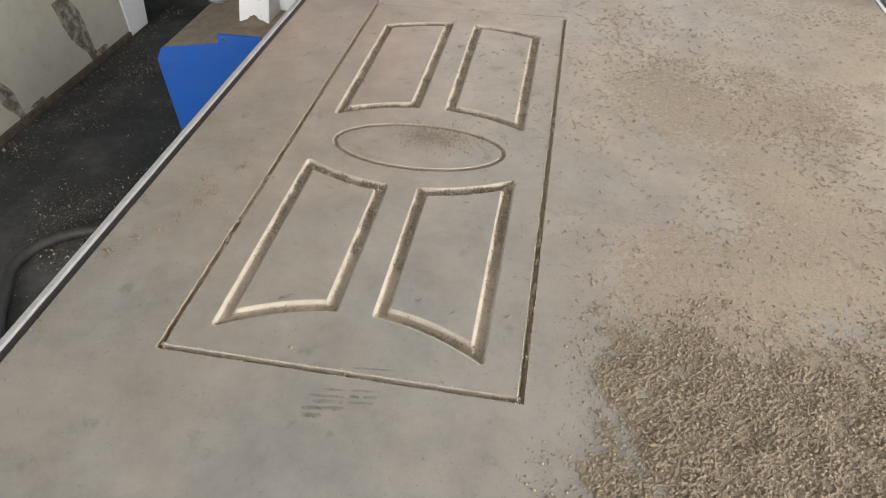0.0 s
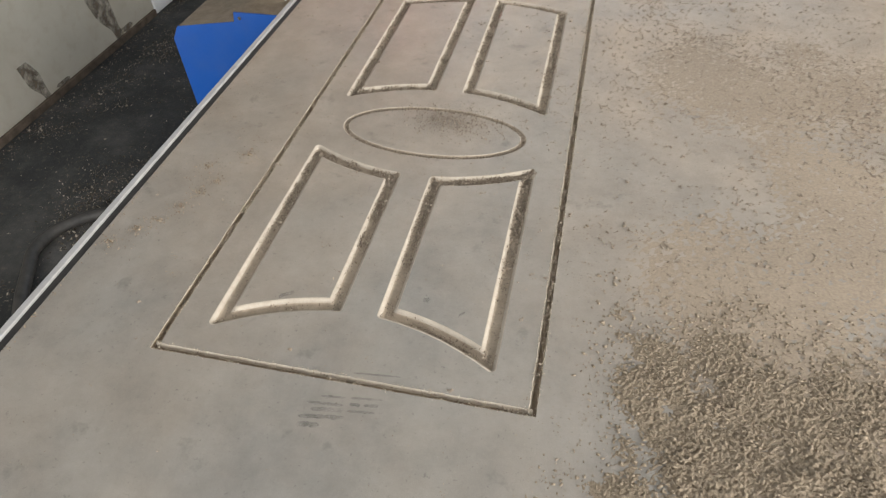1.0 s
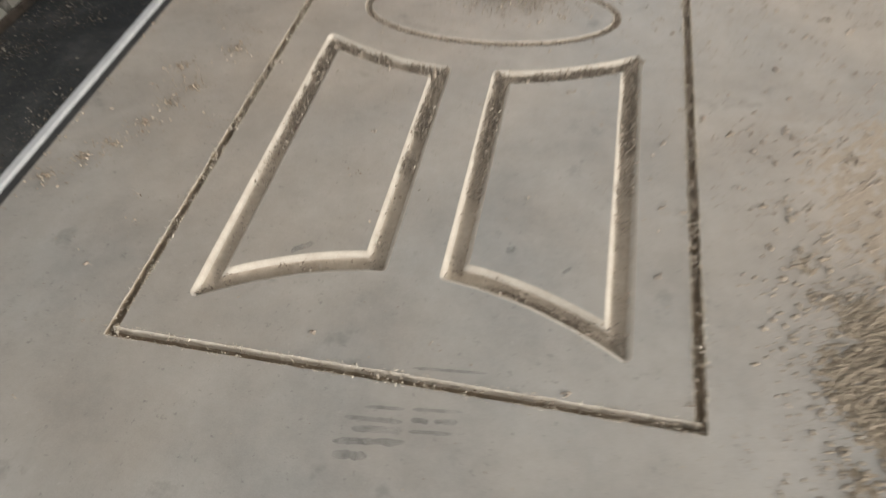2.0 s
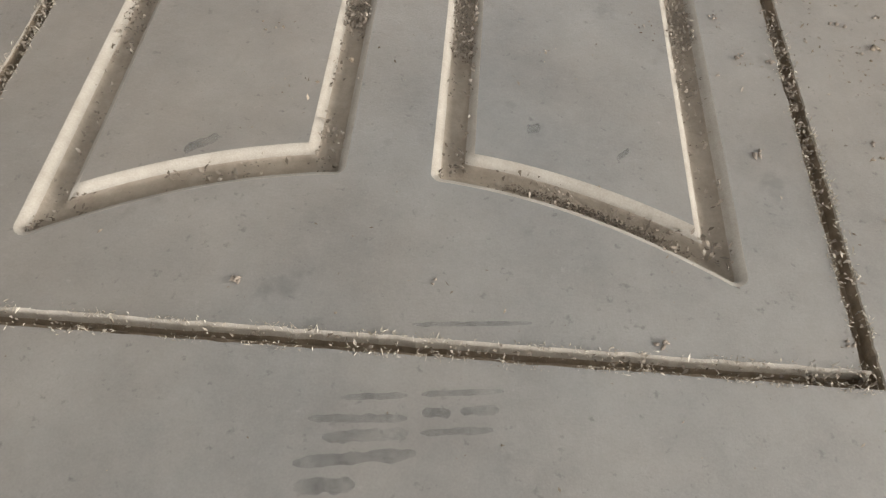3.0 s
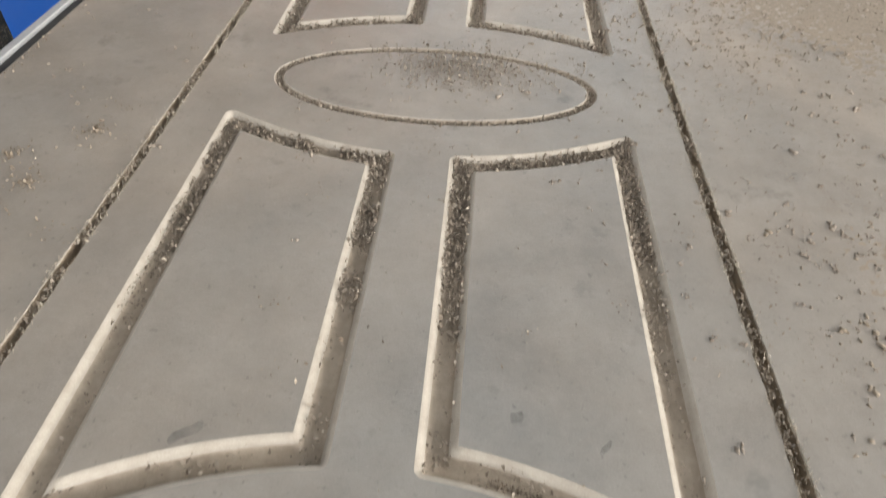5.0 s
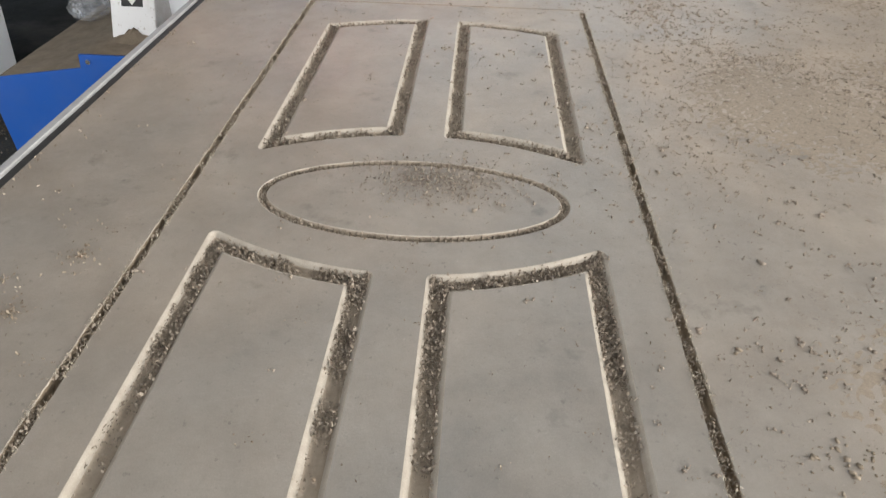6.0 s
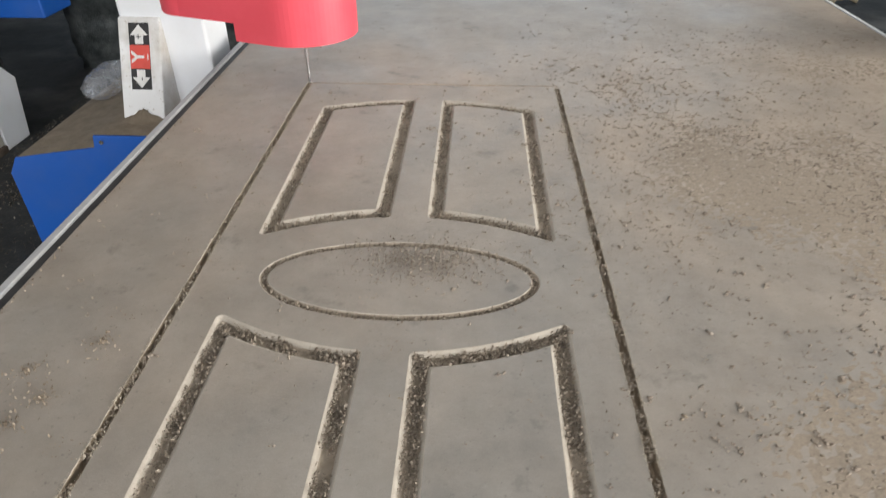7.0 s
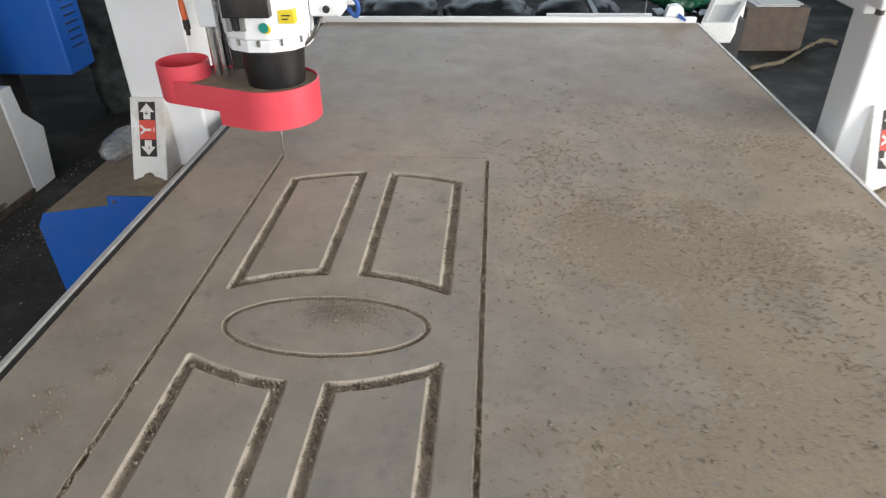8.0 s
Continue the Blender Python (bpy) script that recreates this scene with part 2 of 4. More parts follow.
def part(name, bm, material, parent, label="", smooth=False):
    """One mesh, built in the world's coordinates, as a part of its parent."""
    ob = new(name, mesh_of(bm, name, material, smooth))
    if parent is not None:
        origin = Vector((0, 0, 0))
        p = parent
        while p is not None:
            origin += p.location
            p = p.parent
        ob.data.transform(Matrix.Translation(-origin))
        ob.parent = parent
    return tagged(ob, label)


def box(x0, x1, y0, y1, z0, z1, bevel=0.0, bm=None, seg=2):
    own = bmesh.new()
    bmesh.ops.create_cube(own, size=1)
    for v in own.verts:
        v.co = Vector((x0 + (v.co.x + 0.5) * (x1 - x0), y0 + (v.co.y + 0.5) * (y1 - y0), z0 + (v.co.z + 0.5) * (z1 - z0)))
    if bevel:
        bmesh.ops.bevel(own, geom=own.edges[:], offset=bevel, segments=seg, affect="EDGES", profile=0.5)
    return join(own, bm)


def join(own, bm):
    if bm is None:
        return own
    me = bpy.data.meshes.new("tmp")
    own.to_mesh(me)
    own.free()
    bm.from_mesh(me)
    bpy.data.meshes.remove(me)
    return bm


def prism(poly, axis, a, b, bevel=0.0, bm=None):
    """A polygon drawn in the two other axes, drawn out along one axis from a to b."""
    own = bmesh.new()

    def at(p, w):
        return {"x": (w, p[0], p[1]), "y": (p[0], w, p[1]), "z": (p[0], p[1], w)}[axis]

    lo = [own.verts.new(at(p, a)) for p in poly]
    hi = [own.verts.new(at(p, b)) for p in poly]
    own.faces.new(lo)
    own.faces.new(hi[::-1])
    for i in range(len(poly)):
        j = (i + 1) % len(poly)
        own.faces.new((lo[i], hi[i], hi[j], lo[j]))
    bmesh.ops.recalc_face_normals(own, faces=own.faces[:])
    if bevel:
        bmesh.ops.bevel(own, geom=own.edges[:], offset=bevel, segments=2, affect="EDGES", profile=0.5)
    return join(own, bm)


def cyl(p, q, r, r2=None, seg=24, bm=None, bevel=0.0):
    own = bmesh.new()
    p, q = Vector(p), Vector(q)
    d = q - p
    m = Matrix.Translation((p + q) / 2) @ d.to_track_quat("Z", "Y").to_matrix().to_4x4()
    bmesh.ops.create_cone(own, cap_ends=True, segments=seg, radius1=r, radius2=r if r2 is None else r2, depth=d.length, matrix=m)
    if bevel:
        es = [e for e in own.edges if any(len(f.verts) > 4 for f in e.link_faces)]
        bmesh.ops.bevel(own, geom=es, offset=bevel, segments=2, affect="EDGES", profile=0.5)
    return join(own, bm)


def tube(pts, r, seg=10, bm=None, wobble=0.0):
    """A round tube through the points, smoothed."""
    P = [Vector(p) for p in pts]
    line = []
    for i in range(len(P) - 1):
        a, b, c, d = P[max(i - 1, 0)], P[i], P[i + 1], P[min(i + 2, len(P) - 1)]
        for s in range(6):
            u = s / 6
            line.append(0.5 * (2 * b + (c - a) * u + (2 * a - 5 * b + 4 * c - d) * u * u + (3 * b - a - 3 * c + d) * u ** 3))
    line.append(P[-1])
    own = bmesh.new()
    rings = []
    for i, p in enumerate(line):
        t = (line[min(i + 1, len(line) - 1)] - line[max(i - 1, 0)]).normalized()
        side = t.cross(Vector((0, 0, 1)))
        side = side.normalized() if side.length > 1e-4 else Vector((1, 0, 0))
        up = side.cross(t)
        rr = r * (1 + wobble * noise.noise(p * 30))
        rings.append([own.verts.new(p + rr * (math.cos(k * 2 * math.pi / seg) * side + math.sin(k * 2 * math.pi / seg) * up)) for k in range(seg)])
    for a, b in zip(rings, rings[1:]):
        for k in range(seg):
            own.faces.new((a[k], a[(k + 1) % seg], b[(k + 1) % seg], b[k]))
    own.faces.new(rings[0][::-1])
    own.faces.new(rings[-1])
    bmesh.ops.recalc_face_normals(own, faces=own.faces[:])
    return join(own, bm)


def flakes(name, places, size, material, label, flat=0.5, category="chips", long=2.4, wide=0.45):
    """Loose chips, each a small bent splinter of four points, in one mesh. places: rows of x, y, z of the ground below them."""
    n = len(places)
    rng = np.random.default_rng(len(name) * 101 + n)
    base = np.asarray(places, float)
    s = size * np.clip(rng.lognormal(0, 0.38, n), 0.4, 1.7)[:, None]
    yaw = rng.uniform(0, 2 * np.pi, n)
    pit = rng.normal(0, flat, n)
    d = np.stack([np.cos(yaw) * np.cos(pit), np.sin(yaw) * np.cos(pit), np.sin(pit)], 1)
    w = np.stack([-np.sin(yaw), np.cos(yaw), rng.normal(0, 0.5, n)], 1)
    up = np.cross(d, w)
    ln = rng.uniform(0.6, long, n)[:, None]
    p0 = -d * s * ln * 0.5
    p1 = d * s * ln * 0.5 + up * s * 0.15
    p2 = w * s * wide + up * s * rng.uniform(0.0, 0.5, n)[:, None]
    p3 = -w * s * wide * 0.9 + up * s * rng.uniform(0.1, 0.6, n)[:, None]
    q = np.stack([p0, p1, p2, p3], 1)
    q[:, :, 2] -= q[:, :, 2].min(1)[:, None]
    q += base[:, None, :]
    idx = np.arange(n)[:, None] * 4
    tri = np.concatenate([idx + [0, 2, 1], idx + [0, 1, 3], idx + [0, 3, 2], idx + [1, 2, 3]], 0)
    me = bpy.data.meshes.new(name)
    me.from_pydata(q.reshape(-1, 3).tolist(), [], tri.tolist())
    me.materials.append(material)
    return tagged(new(name, me), label, category, kind="stuff")


def lumps(name, places, size, material, label, category="crumbs", squash=0.75):
    """Matted crumbs, each a small uneven ball of twenty faces, in one mesh. places: rows of x, y, z of the ground below them, and scale."""
    g = (1 + 5 ** 0.5) / 2
    ball = np.array([(-1, g, 0), (1, g, 0), (-1, -g, 0), (1, -g, 0), (0, -1, g), (0, 1, g), (0, -1, -g), (0, 1, -g), (g, 0, -1), (g, 0, 1), (-g, 0, -1), (-g, 0, 1)])
    ball = ball / np.linalg.norm(ball[0])
    tri = np.array([(0, 11, 5), (0, 5, 1), (0, 1, 7), (0, 7, 10), (0, 10, 11), (1, 5, 9), (5, 11, 4), (11, 10, 2), (10, 7, 6), (7, 1, 8),
                    (3, 9, 4), (3, 4, 2), (3, 2, 6), (3, 6, 8), (3, 8, 9), (4, 9, 5), (2, 4, 11), (6, 2, 10), (8, 6, 7), (9, 8, 1)])
    at = np.asarray(places, float)
    n = len(at)
    rng = np.random.default_rng(len(name) * 57 + n)
    q = ball[None] * rng.uniform(0.55, 1.45, (n, 12, 1))
    yaw = rng.uniform(0, np.pi, n)
    c, w = np.cos(yaw)[:, None], np.sin(yaw)[:, None]
    long = rng.uniform(0.8, 1.7, n)[:, None]
    x, y, z = q[:, :, 0] * long, q[:, :, 1] * 0.85, q[:, :, 2] * squash
    q = np.stack([c * x - w * y, w * x + c * y, z], 2) * (size * at[:, 3])[:, None, None]
    q[:, :, 2] -= 0.75 * q[:, :, 2].min(1)[:, None]
    q += at[:, None, :3]
    me = bpy.data.meshes.new(name)
    me.from_pydata(q.reshape(-1, 3).tolist(), [], (np.arange(n)[:, None, None] * 12 + tri[None]).reshape(-1, 3).tolist())
    me.materials.append(material)
    me.polygons.foreach_set("use_smooth", [True] * len(me.polygons))
    return tagged(new(name, me), label, category, kind="stuff")


def text_bm(text, size, m):
    """Letters of the built-in font as a mesh, at the pose m."""
    cu = bpy.data.curves.new("text", "FONT")
    cu.body, cu.size, cu.align_x, cu.align_y, cu.extrude = text, size, "CENTER", "CENTER", 0.0002
    cu.offset = 0.0011 if text == "Y" else 0.0
    ob = bpy.data.objects.new("text", cu)
    me = ob.to_mesh()
    bm = bmesh.new()
    bm.from_mesh(me)
    ob.to_mesh_clear()
    bpy.data.objects.remove(ob)
    bm.transform(m)
    return bm


# ---- the hall ----
TOP = 0.8                      # height of the sheet on the router
HX0, HX1, HY0, HY1, HZ = -5.0, 5.0, -5.0, 7.5, 4.5

# Ceiling and walls are unseen, added to close in and shape the daylight.
tagged(part("floor", box(HX0, HX1, HY0, HY1, -0.12, 0.0), mat_floor(), None), "dark stained concrete workshop floor strewn with chips", "floor", kind="structure")
tagged(part("ceiling", box(HX0, HX1, HY0, HY1, HZ, HZ + 0.15), M_WALL, None), "plain grey workshop ceiling, unseen, added to close the hall", "ceiling", kind="structure")
tagged(part("wall_left", box(HX0 - 0.2, HX0, HY0, HY1, 0, HZ), M_WALL_DIM, None), "unseen workshop side wall, darkened to keep the hall dim", "wall", kind="structure")


def wall_with_opening(name, axis, a, b, lo, hi, o0, o1, oz0, oz1, material, label):
    bm = bmesh.new()
    for s0, s1, z0, z1 in ((lo, o0, 0, HZ), (o1, hi, 0, HZ), (o0, o1, 0, oz0), (o0, o1, oz1, HZ)):
        if s1 - s0 > 1e-3 and z1 - z0 > 1e-3:
            if axis == "x":
                box(a, b, s0, s1, z0, z1, bm=bm)
            else:
                box(s0, s1, a, b, z0, z1, bm=bm)
    return tagged(part(name, bm, material, None), label, "wall", kind="structure")


wall_with_opening("wall_right", "x", HX1, HX1 + 0.2, HY0, HY1, -2.75, 1.35, 0, 3.4, M_WALL, "unseen grey workshop wall with an assumed loading door")
wall_with_opening("wall_back", "y", HY0 - 0.2, HY0, HX0, HX1, -2.0, 2.4, 1.4, 3.0, M_WALL, "unseen grey workshop wall with an assumed long window")
wall_with_opening("wall_far", "y", HY1, HY1 + 0.2, HX0, HX1, -2.55, 3.55, 1.5, 2.9, M_WALL_DIM, "unseen far workshop wall, darkened for a dim hall, with assumed window")

# ---- the router's bed ----
X0, X1, Y0, Y1 = -0.178, 1.186, -0.36, 2.262
bed = thing("router_bed", (0.5, 0.95, 0), "steel bed of a flatbed router with aluminium edge rails", "machine bed")
part("bed_plate", box(X0 + 0.001, X1 + 0.0025, Y0, Y1, TOP - 0.075, TOP - 0.0185, 0.002), M_DARK, bed)
for side, xa, xb in ((-1, X0 - 0.0240, X0 - 0.0146), (1, X1 + 0.003, X1 + 0.012)):
    part("edge_rail", box(xa, xb, Y0 - 0.02, Y1 + 0.0, TOP - 0.06, TOP + 0.001, 0.0008), M_RAIL if side < 0 else M_WHITE_DIRTY, bed, "dull aluminium edge rail" if side < 0 else "narrow pale edge rail")
    part("side_beam", box(min(xa, xb) + 0.012 * (side < 0), max(xa, xb) - 0.012 * (side > 0), Y0, Y1, TOP - 0.24, TOP - 0.062, 0.003), M_DARK, bed, "dark steel side beam")
# Black strip stands in for the shade in the deep gap beside the rail.
part("edge_seal", box(X0 - 0.0145, X0 - 0.0008, Y0, Y1, TOP - 0.0175, TOP - 0.0032, 0.001), M_INK_GAP, bed, "black strip standing in for the shaded gap beside the board")
part("end_rail", box(X0 - 0.02, X1 + 0.005, Y1 + 0.004, Y1 + 0.022, TOP - 0.06, TOP + 0.018, 0.003), M_WHITE, bed, "white painted end rail")
for lx in (X0 + 0.12, X1 - 0.12):
    for ly in (Y0 + 0.15, 0.95, Y1 - 0.15):
        part("leg", box(lx - 0.05, lx + 0.05, ly - 0.05, ly + 0.05, 0, TOP - 0.076, 0.004), M_DARK, bed)

# ---- the sheet with the door carved into it ----
W, L, CX = 0.45, 1.0645, 0.225


def arch(y_in, y_out, u):
    k = (y_out - y_in) / (0.172 ** 2 - 0.0275 ** 2)
    return y_in + k * (u * u - 0.0275 ** 2)


def panel_sides(side, bottom, top, n=22):
    """The four sides of a panel, anticlockwise, along the foot of its groove's outer slope."""
    us = [0.0284 + (0.1720 - 0.0284) * i / n for i in range(n + 1)]
    low = [(CX + side * u, arch(*bottom, u)) for u in us]
    high = [(CX + side * u, arch(*top, u)) for u in us]

    def straight(a, b, m=40):
        return [(a[0] + (b[0] - a[0]) * i / m, a[1] + (b[1] - a[1]) * i / m) for i in range(m + 1)]

    if side > 0:
        return [low, straight(low[-1], high[-1]), high[::-1], straight(high[0], low[0])]
    return [low[::-1], straight(low[0], high[0]), high, straight(high[-1], low[-1])]


def side_ring(sides, d, fan=7):
    """The closed line through the sides moved inwards by d; moved outwards it turns round the corners in arcs."""
    moved, normals = [], []
    for s in sides:
        pts = [Vector(p) for p in s]
        out, nn = [], []
        for i, p in enumerate(pts):
            t = (pts[min(i + 1, len(pts) - 1)] - pts[max(i - 1, 0)]).normalized()
            n = Vector((-t.y, t.x))
            out.append(p + n * d)
            nn.append(n)
        moved.append(out)
        normals.append(nn)

    def meet(a, b):
        """Where the end of line a and the start of line b cross: the two places along them."""
        for i in range(len(a) - 2, -1, -1):
            for j in range(len(b) - 1):
                p, r = a[i], a[i + 1] - a[i]
                q, s = b[j], b[j + 1] - b[j]
                den = r.x * s.y - r.y * s.x
                if abs(den) < 1e-14:
                    continue
                u = ((q.x - p.x) * s.y - (q.y - p.y) * s.x) / den
                v = ((q.x - p.x) * r.y - (q.y - p.y) * r.x) / den
                if -1e-9 <= u <= 1 + 1e-9 and -1e-9 <= v <= 1 + 1e-9:
                    return i + u, j + v
        return len(a) - 1.0, 0.0

    spans = [[0.0, len(m) - 1.0] for m in moved]
    if d > 0:
        for k in range(4):
            e, s = meet(moved[k], moved[(k + 1) % 4])
            spans[k][1], spans[(k + 1) % 4][0] = e, s
    ring = []
    for k in range(4):
        m, (a, b) = moved[k], spans[k]
        n = len(m)
        for i in range(n):
            f = a + (b - a) * i / (n - 1)
            j = min(int(f), n - 2)
            ring.append(tuple(m[j].lerp(m[j + 1], f - j)))
        n1, n2, c = normals[k][-1], normals[(k + 1) % 4][0], Vector(sides[k][-1])
        for i in range(1, fan):
            if d > 0:
                ring.append(ring[-1])
            else:
                ring.append(tuple(c + (n1.lerp(n2, i / fan)).normalized() * d))
    return ring


def inset(loop, d):
    """The closed line moved inwards by d, with mitred corners."""
    out = []
    n = len(loop)
    for i in range(n):
        p, a, b = Vector(loop[i]), Vector(loop[i - 1]), Vector(loop[(i + 1) % n])
        e, f = (p - a).normalized(), (b - p).normalized()
        n1, n2 = Vector((-e.y, e.x)), Vector((-f.y, f.x))
        s = n1 + n2
        out.append(tuple(p + s * (d / max(0.25, 0.5 * s.length_squared))))
    return out


LOWER = ((0.0953, 0.0455), (0.3655, 0.4105))
UPPER = ((0.6148, 0.570), (0.988, 0.953))
PANELS = [panel_sides(side, *rows) for rows in (LOWER, UPPER) for side in (-1, 1)]
OVAL_LOOP = [(CX + 0.1535 * math.cos(a), 0.485 + 0.0705 * math.sin(a)) for a in (2 * math.pi * i / 160 for i in range(160))]
HALF = ((0.0, 0.0), (0.0016, -0.0005), (0.0033, -0.0020), (0.0048, -0.0044), (0.0061, -0.0060), (0.0086, -0.0069))
G = 0.0222                     # width of a panel groove
PROFILE = HALF + ((G / 2, -0.0071),) + tuple((G - d, z) for d, z in HALF[::-1])
OG = 0.0098
OHALF = ((0.0, 0.0), (0.0010, -0.0006), (0.0024, -0.0026), (0.0036, -0.0036))
OVAL = OHALF + ((OG / 2, -0.0038),) + tuple((OG - d, z) for d, z in OHALF[::-1])
CUT = 0.0088                   # width of the cut round the door
OUTLINE_PROFILE = ((0, 0), (0.0003, -0.0012), (0.0006, -0.0084), (0.0016, -0.0100), (0.0054, -0.0100), (0.0067, -0.0066), (0.0079, -0.0024), (CUT, 0))


def rect_loop(x0, x1, y0, y1, step=0.012):
    out = []
    for (ax, ay), (bx, by) in (((x0, y0), (x1, y0)), ((x1, y0), (x1, y1)), ((x1, y1), (x0, y1)), ((x0, y1), (x0, y0))):
        n = max(1, int(math.hypot(bx - ax, by - ay) / step))
        out += [(ax + (bx - ax) * i / n, ay + (by - ay) * i / n) for i in range(n)]
    return out


def torn(loop, toward, amount, seed):
    """The line moved a little towards or away from its fellow, unevenly, as a dull bit tears fibre."""
    out = []
    for (x, y), (u, v) in zip(loop, toward):
        k = amount * (noise.noise(Vector((x * 95, y * 95, seed))) + 0.8 * noise.noise(Vector((x * 260, y * 260, seed + 5))))
        out.append((x + (u - x) * k, y + (v - y) * k))
    return out


def between(a, b, f):
    return [(p[0] + (q[0] - p[0]) * f, p[1] + (q[1] - p[1]) * f) for p, q in zip(a, b)]


CLEAN = rect_loop(-CUT / 2, W + CUT / 2, -CUT / 2 - 0.0028, L + CUT / 2, 0.0042)
CLEAN_IN = inset(CLEAN, CUT)
OUT0 = torn(CLEAN, CLEAN_IN, 0.075, 2.0)
OUT1 = torn(CLEAN_IN, CLEAN, 0.085, 9.0)


def face_with_holes(rim, holes):
    from mathutils.geometry import delaunay_2d_cdt
    pts, edges, faces = [], [], []
    for loop in (rim, *holes):
        s = len(pts)
        pts += [Vector(p) for p in loop]
        edges += [(s + i, s + (i + 1) % len(loop)) for i in range(len(loop))]
    v, e, f, *_ = delaunay_2d_cdt(pts, edges, faces, 0, 1e-6)

    def inside(p, loop):
        hit = False
        for i in range(len(loop)):
            (xa, ya), (xb, yb) = loop[i - 1], loop[i]
            if (ya > p.y) != (yb > p.y) and p.x < (xb - xa) * (p.y - ya) / (yb - ya) + xa:
                hit = not hit
        return hit

    bm = bmesh.new()
    vs = [bm.verts.new((p.x, p.y, TOP)) for p in v]
    for t in f:
        c = sum((v[i] for i in t), Vector((0, 0))) / len(t)
        if inside(c, rim) and not any(inside(c, h) for h in holes):
            bm.faces.new([vs[i] for i in t])
    bmesh.ops.recalc_face_normals(bm, faces=bm.faces[:])
    if bm.faces[0].normal.z < 0:
        bmesh.ops.reverse_faces(bm, faces=bm.faces[:])
    return bm


def groove(rings, heights, depth=lambda p: 1.0, ragged=0.0, floor=()):
    """The walls and floor of a groove between rings of equal length."""
    bm = bmesh.new()
    made = []
    last = len(rings) - 1
    for k, (ring, z) in enumerate(zip(rings, heights)):
        row = []
        for p in ring:
            j = ragged * noise.noise(Vector((p[0] * 180, p[1] * 180, k))) if 0 < k < last else 0.0
            row.append(bm.verts.new((p[0] + j * 0.4, p[1] + j * 0.4, TOP + z * depth(p) + j)))
        made.append(row)
    n = len(made[0])
    ring_mid = rings[len(rings) // 2]
    for k, (a, b) in enumerate(zip(made, made[1:])):
        for i in range(n):
            f = bm.faces.new((a[i], a[(i + 1) % n], b[(i + 1) % n], b[i]))
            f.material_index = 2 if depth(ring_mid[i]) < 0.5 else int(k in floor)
    bmesh.ops.remove_doubles(bm, verts=bm.verts[:], dist=2e-6)
    return bm


def slim(ring):
    """The ring without points that repeat the one before."""
    return [p for i, p in enumerate(ring) if math.dist(p, ring[i - 1]) > 2e-6]


sheet = thing("mdf_sheet", (0.5, 0.95, TOP - 0.018), "dusty grey-brown board carved with a panelled door", "board")
bm = face_with_holes([(X0, Y0), (X1, Y0), (X1, Y1), (X0, Y1)], [OUT0])
rim = [Vector((x, y, TOP)) for x, y in ((X0, Y0), (X1, Y0), (X1, Y1), (X0, Y1))]
low = [bm.verts.new((p.x, p.y, TOP - 0.018)) for p in rim]
top = [min(bm.verts, key=lambda v: (v.co - p).length) for p in rim]
for i in range(4):
    j = (i + 1) % 4
    bm.faces.new((top[i], low[i], low[j], top[j]))
bm.faces.new(low[::-1])
part("waste_board", bm, M_MDF, sheet, "waste board left round the door")


def outline_depth(p):
    return 0.09 if p[1] > L - 0.012 and p[0] > 0.004 else 1.0


# Core brown, darkened for shade, on outer wall and floor; inner slope stays pale.
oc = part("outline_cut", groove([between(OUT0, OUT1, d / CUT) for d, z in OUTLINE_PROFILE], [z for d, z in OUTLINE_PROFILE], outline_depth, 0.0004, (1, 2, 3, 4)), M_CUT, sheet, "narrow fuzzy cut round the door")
oc.data.materials.append(M_CORE_SHADE)
oc.data.materials.append(M_MDF)
SHIFT = 0.0061                 # from the groove's outer edge to the line it follows
panel_rings = [[side_ring(sides, d - SHIFT) for d, z in PROFILE] for sides in PANELS]
oval_rings = [inset(OVAL_LOOP, d) for d, z in OVAL]
part("door_face", face_with_holes(OUT1, [slim(r[0]) for r in panel_rings] + [OVAL_LOOP]), M_MDF, sheet, "flat face of the carved door")
for rings in panel_rings:
    gr = part("panel_groove", groove(rings, [z for d, z in PROFILE], ragged=0.0002, floor=(3, 4, 5, 6, 7, 8)), M_CUT, sheet, "milled panel groove with chips in it", smooth=True)
    gr.data.materials.append(M_GROOVE)
    part("panel_field", face_with_holes(slim(rings[-1]), []), M_MDF, sheet)
gr = part("oval_groove", groove(oval_rings, [z for d, z in OVAL], ragged=0.0002, floor=(1, 2, 3, 4, 5, 6)), M_CUT, sheet, "milled oval groove with chips in it", smooth=True)
gr.data.materials.append(M_GROOVE)
part("oval_field", face_with_holes(oval_rings[-1], []), M_MDF, sheet)

# faded print across the door's foot, too worn to read


def mat_print():
    k = Mat("worn_ink", 0.6)
    k.color(k.ramp(k.noise(80, 3), (0.3, (0.12, 0.115, 0.105)), (0.7, (0.17, 0.165, 0.15))))
    a = k.ramp(k.noise(95, 5, 0.7), (0.32, 0.0), (0.72, 0.55))
    k.t.links.new(a, k.b.inputs["Alpha"])
    return k.m


M_PRINT = mat_print()


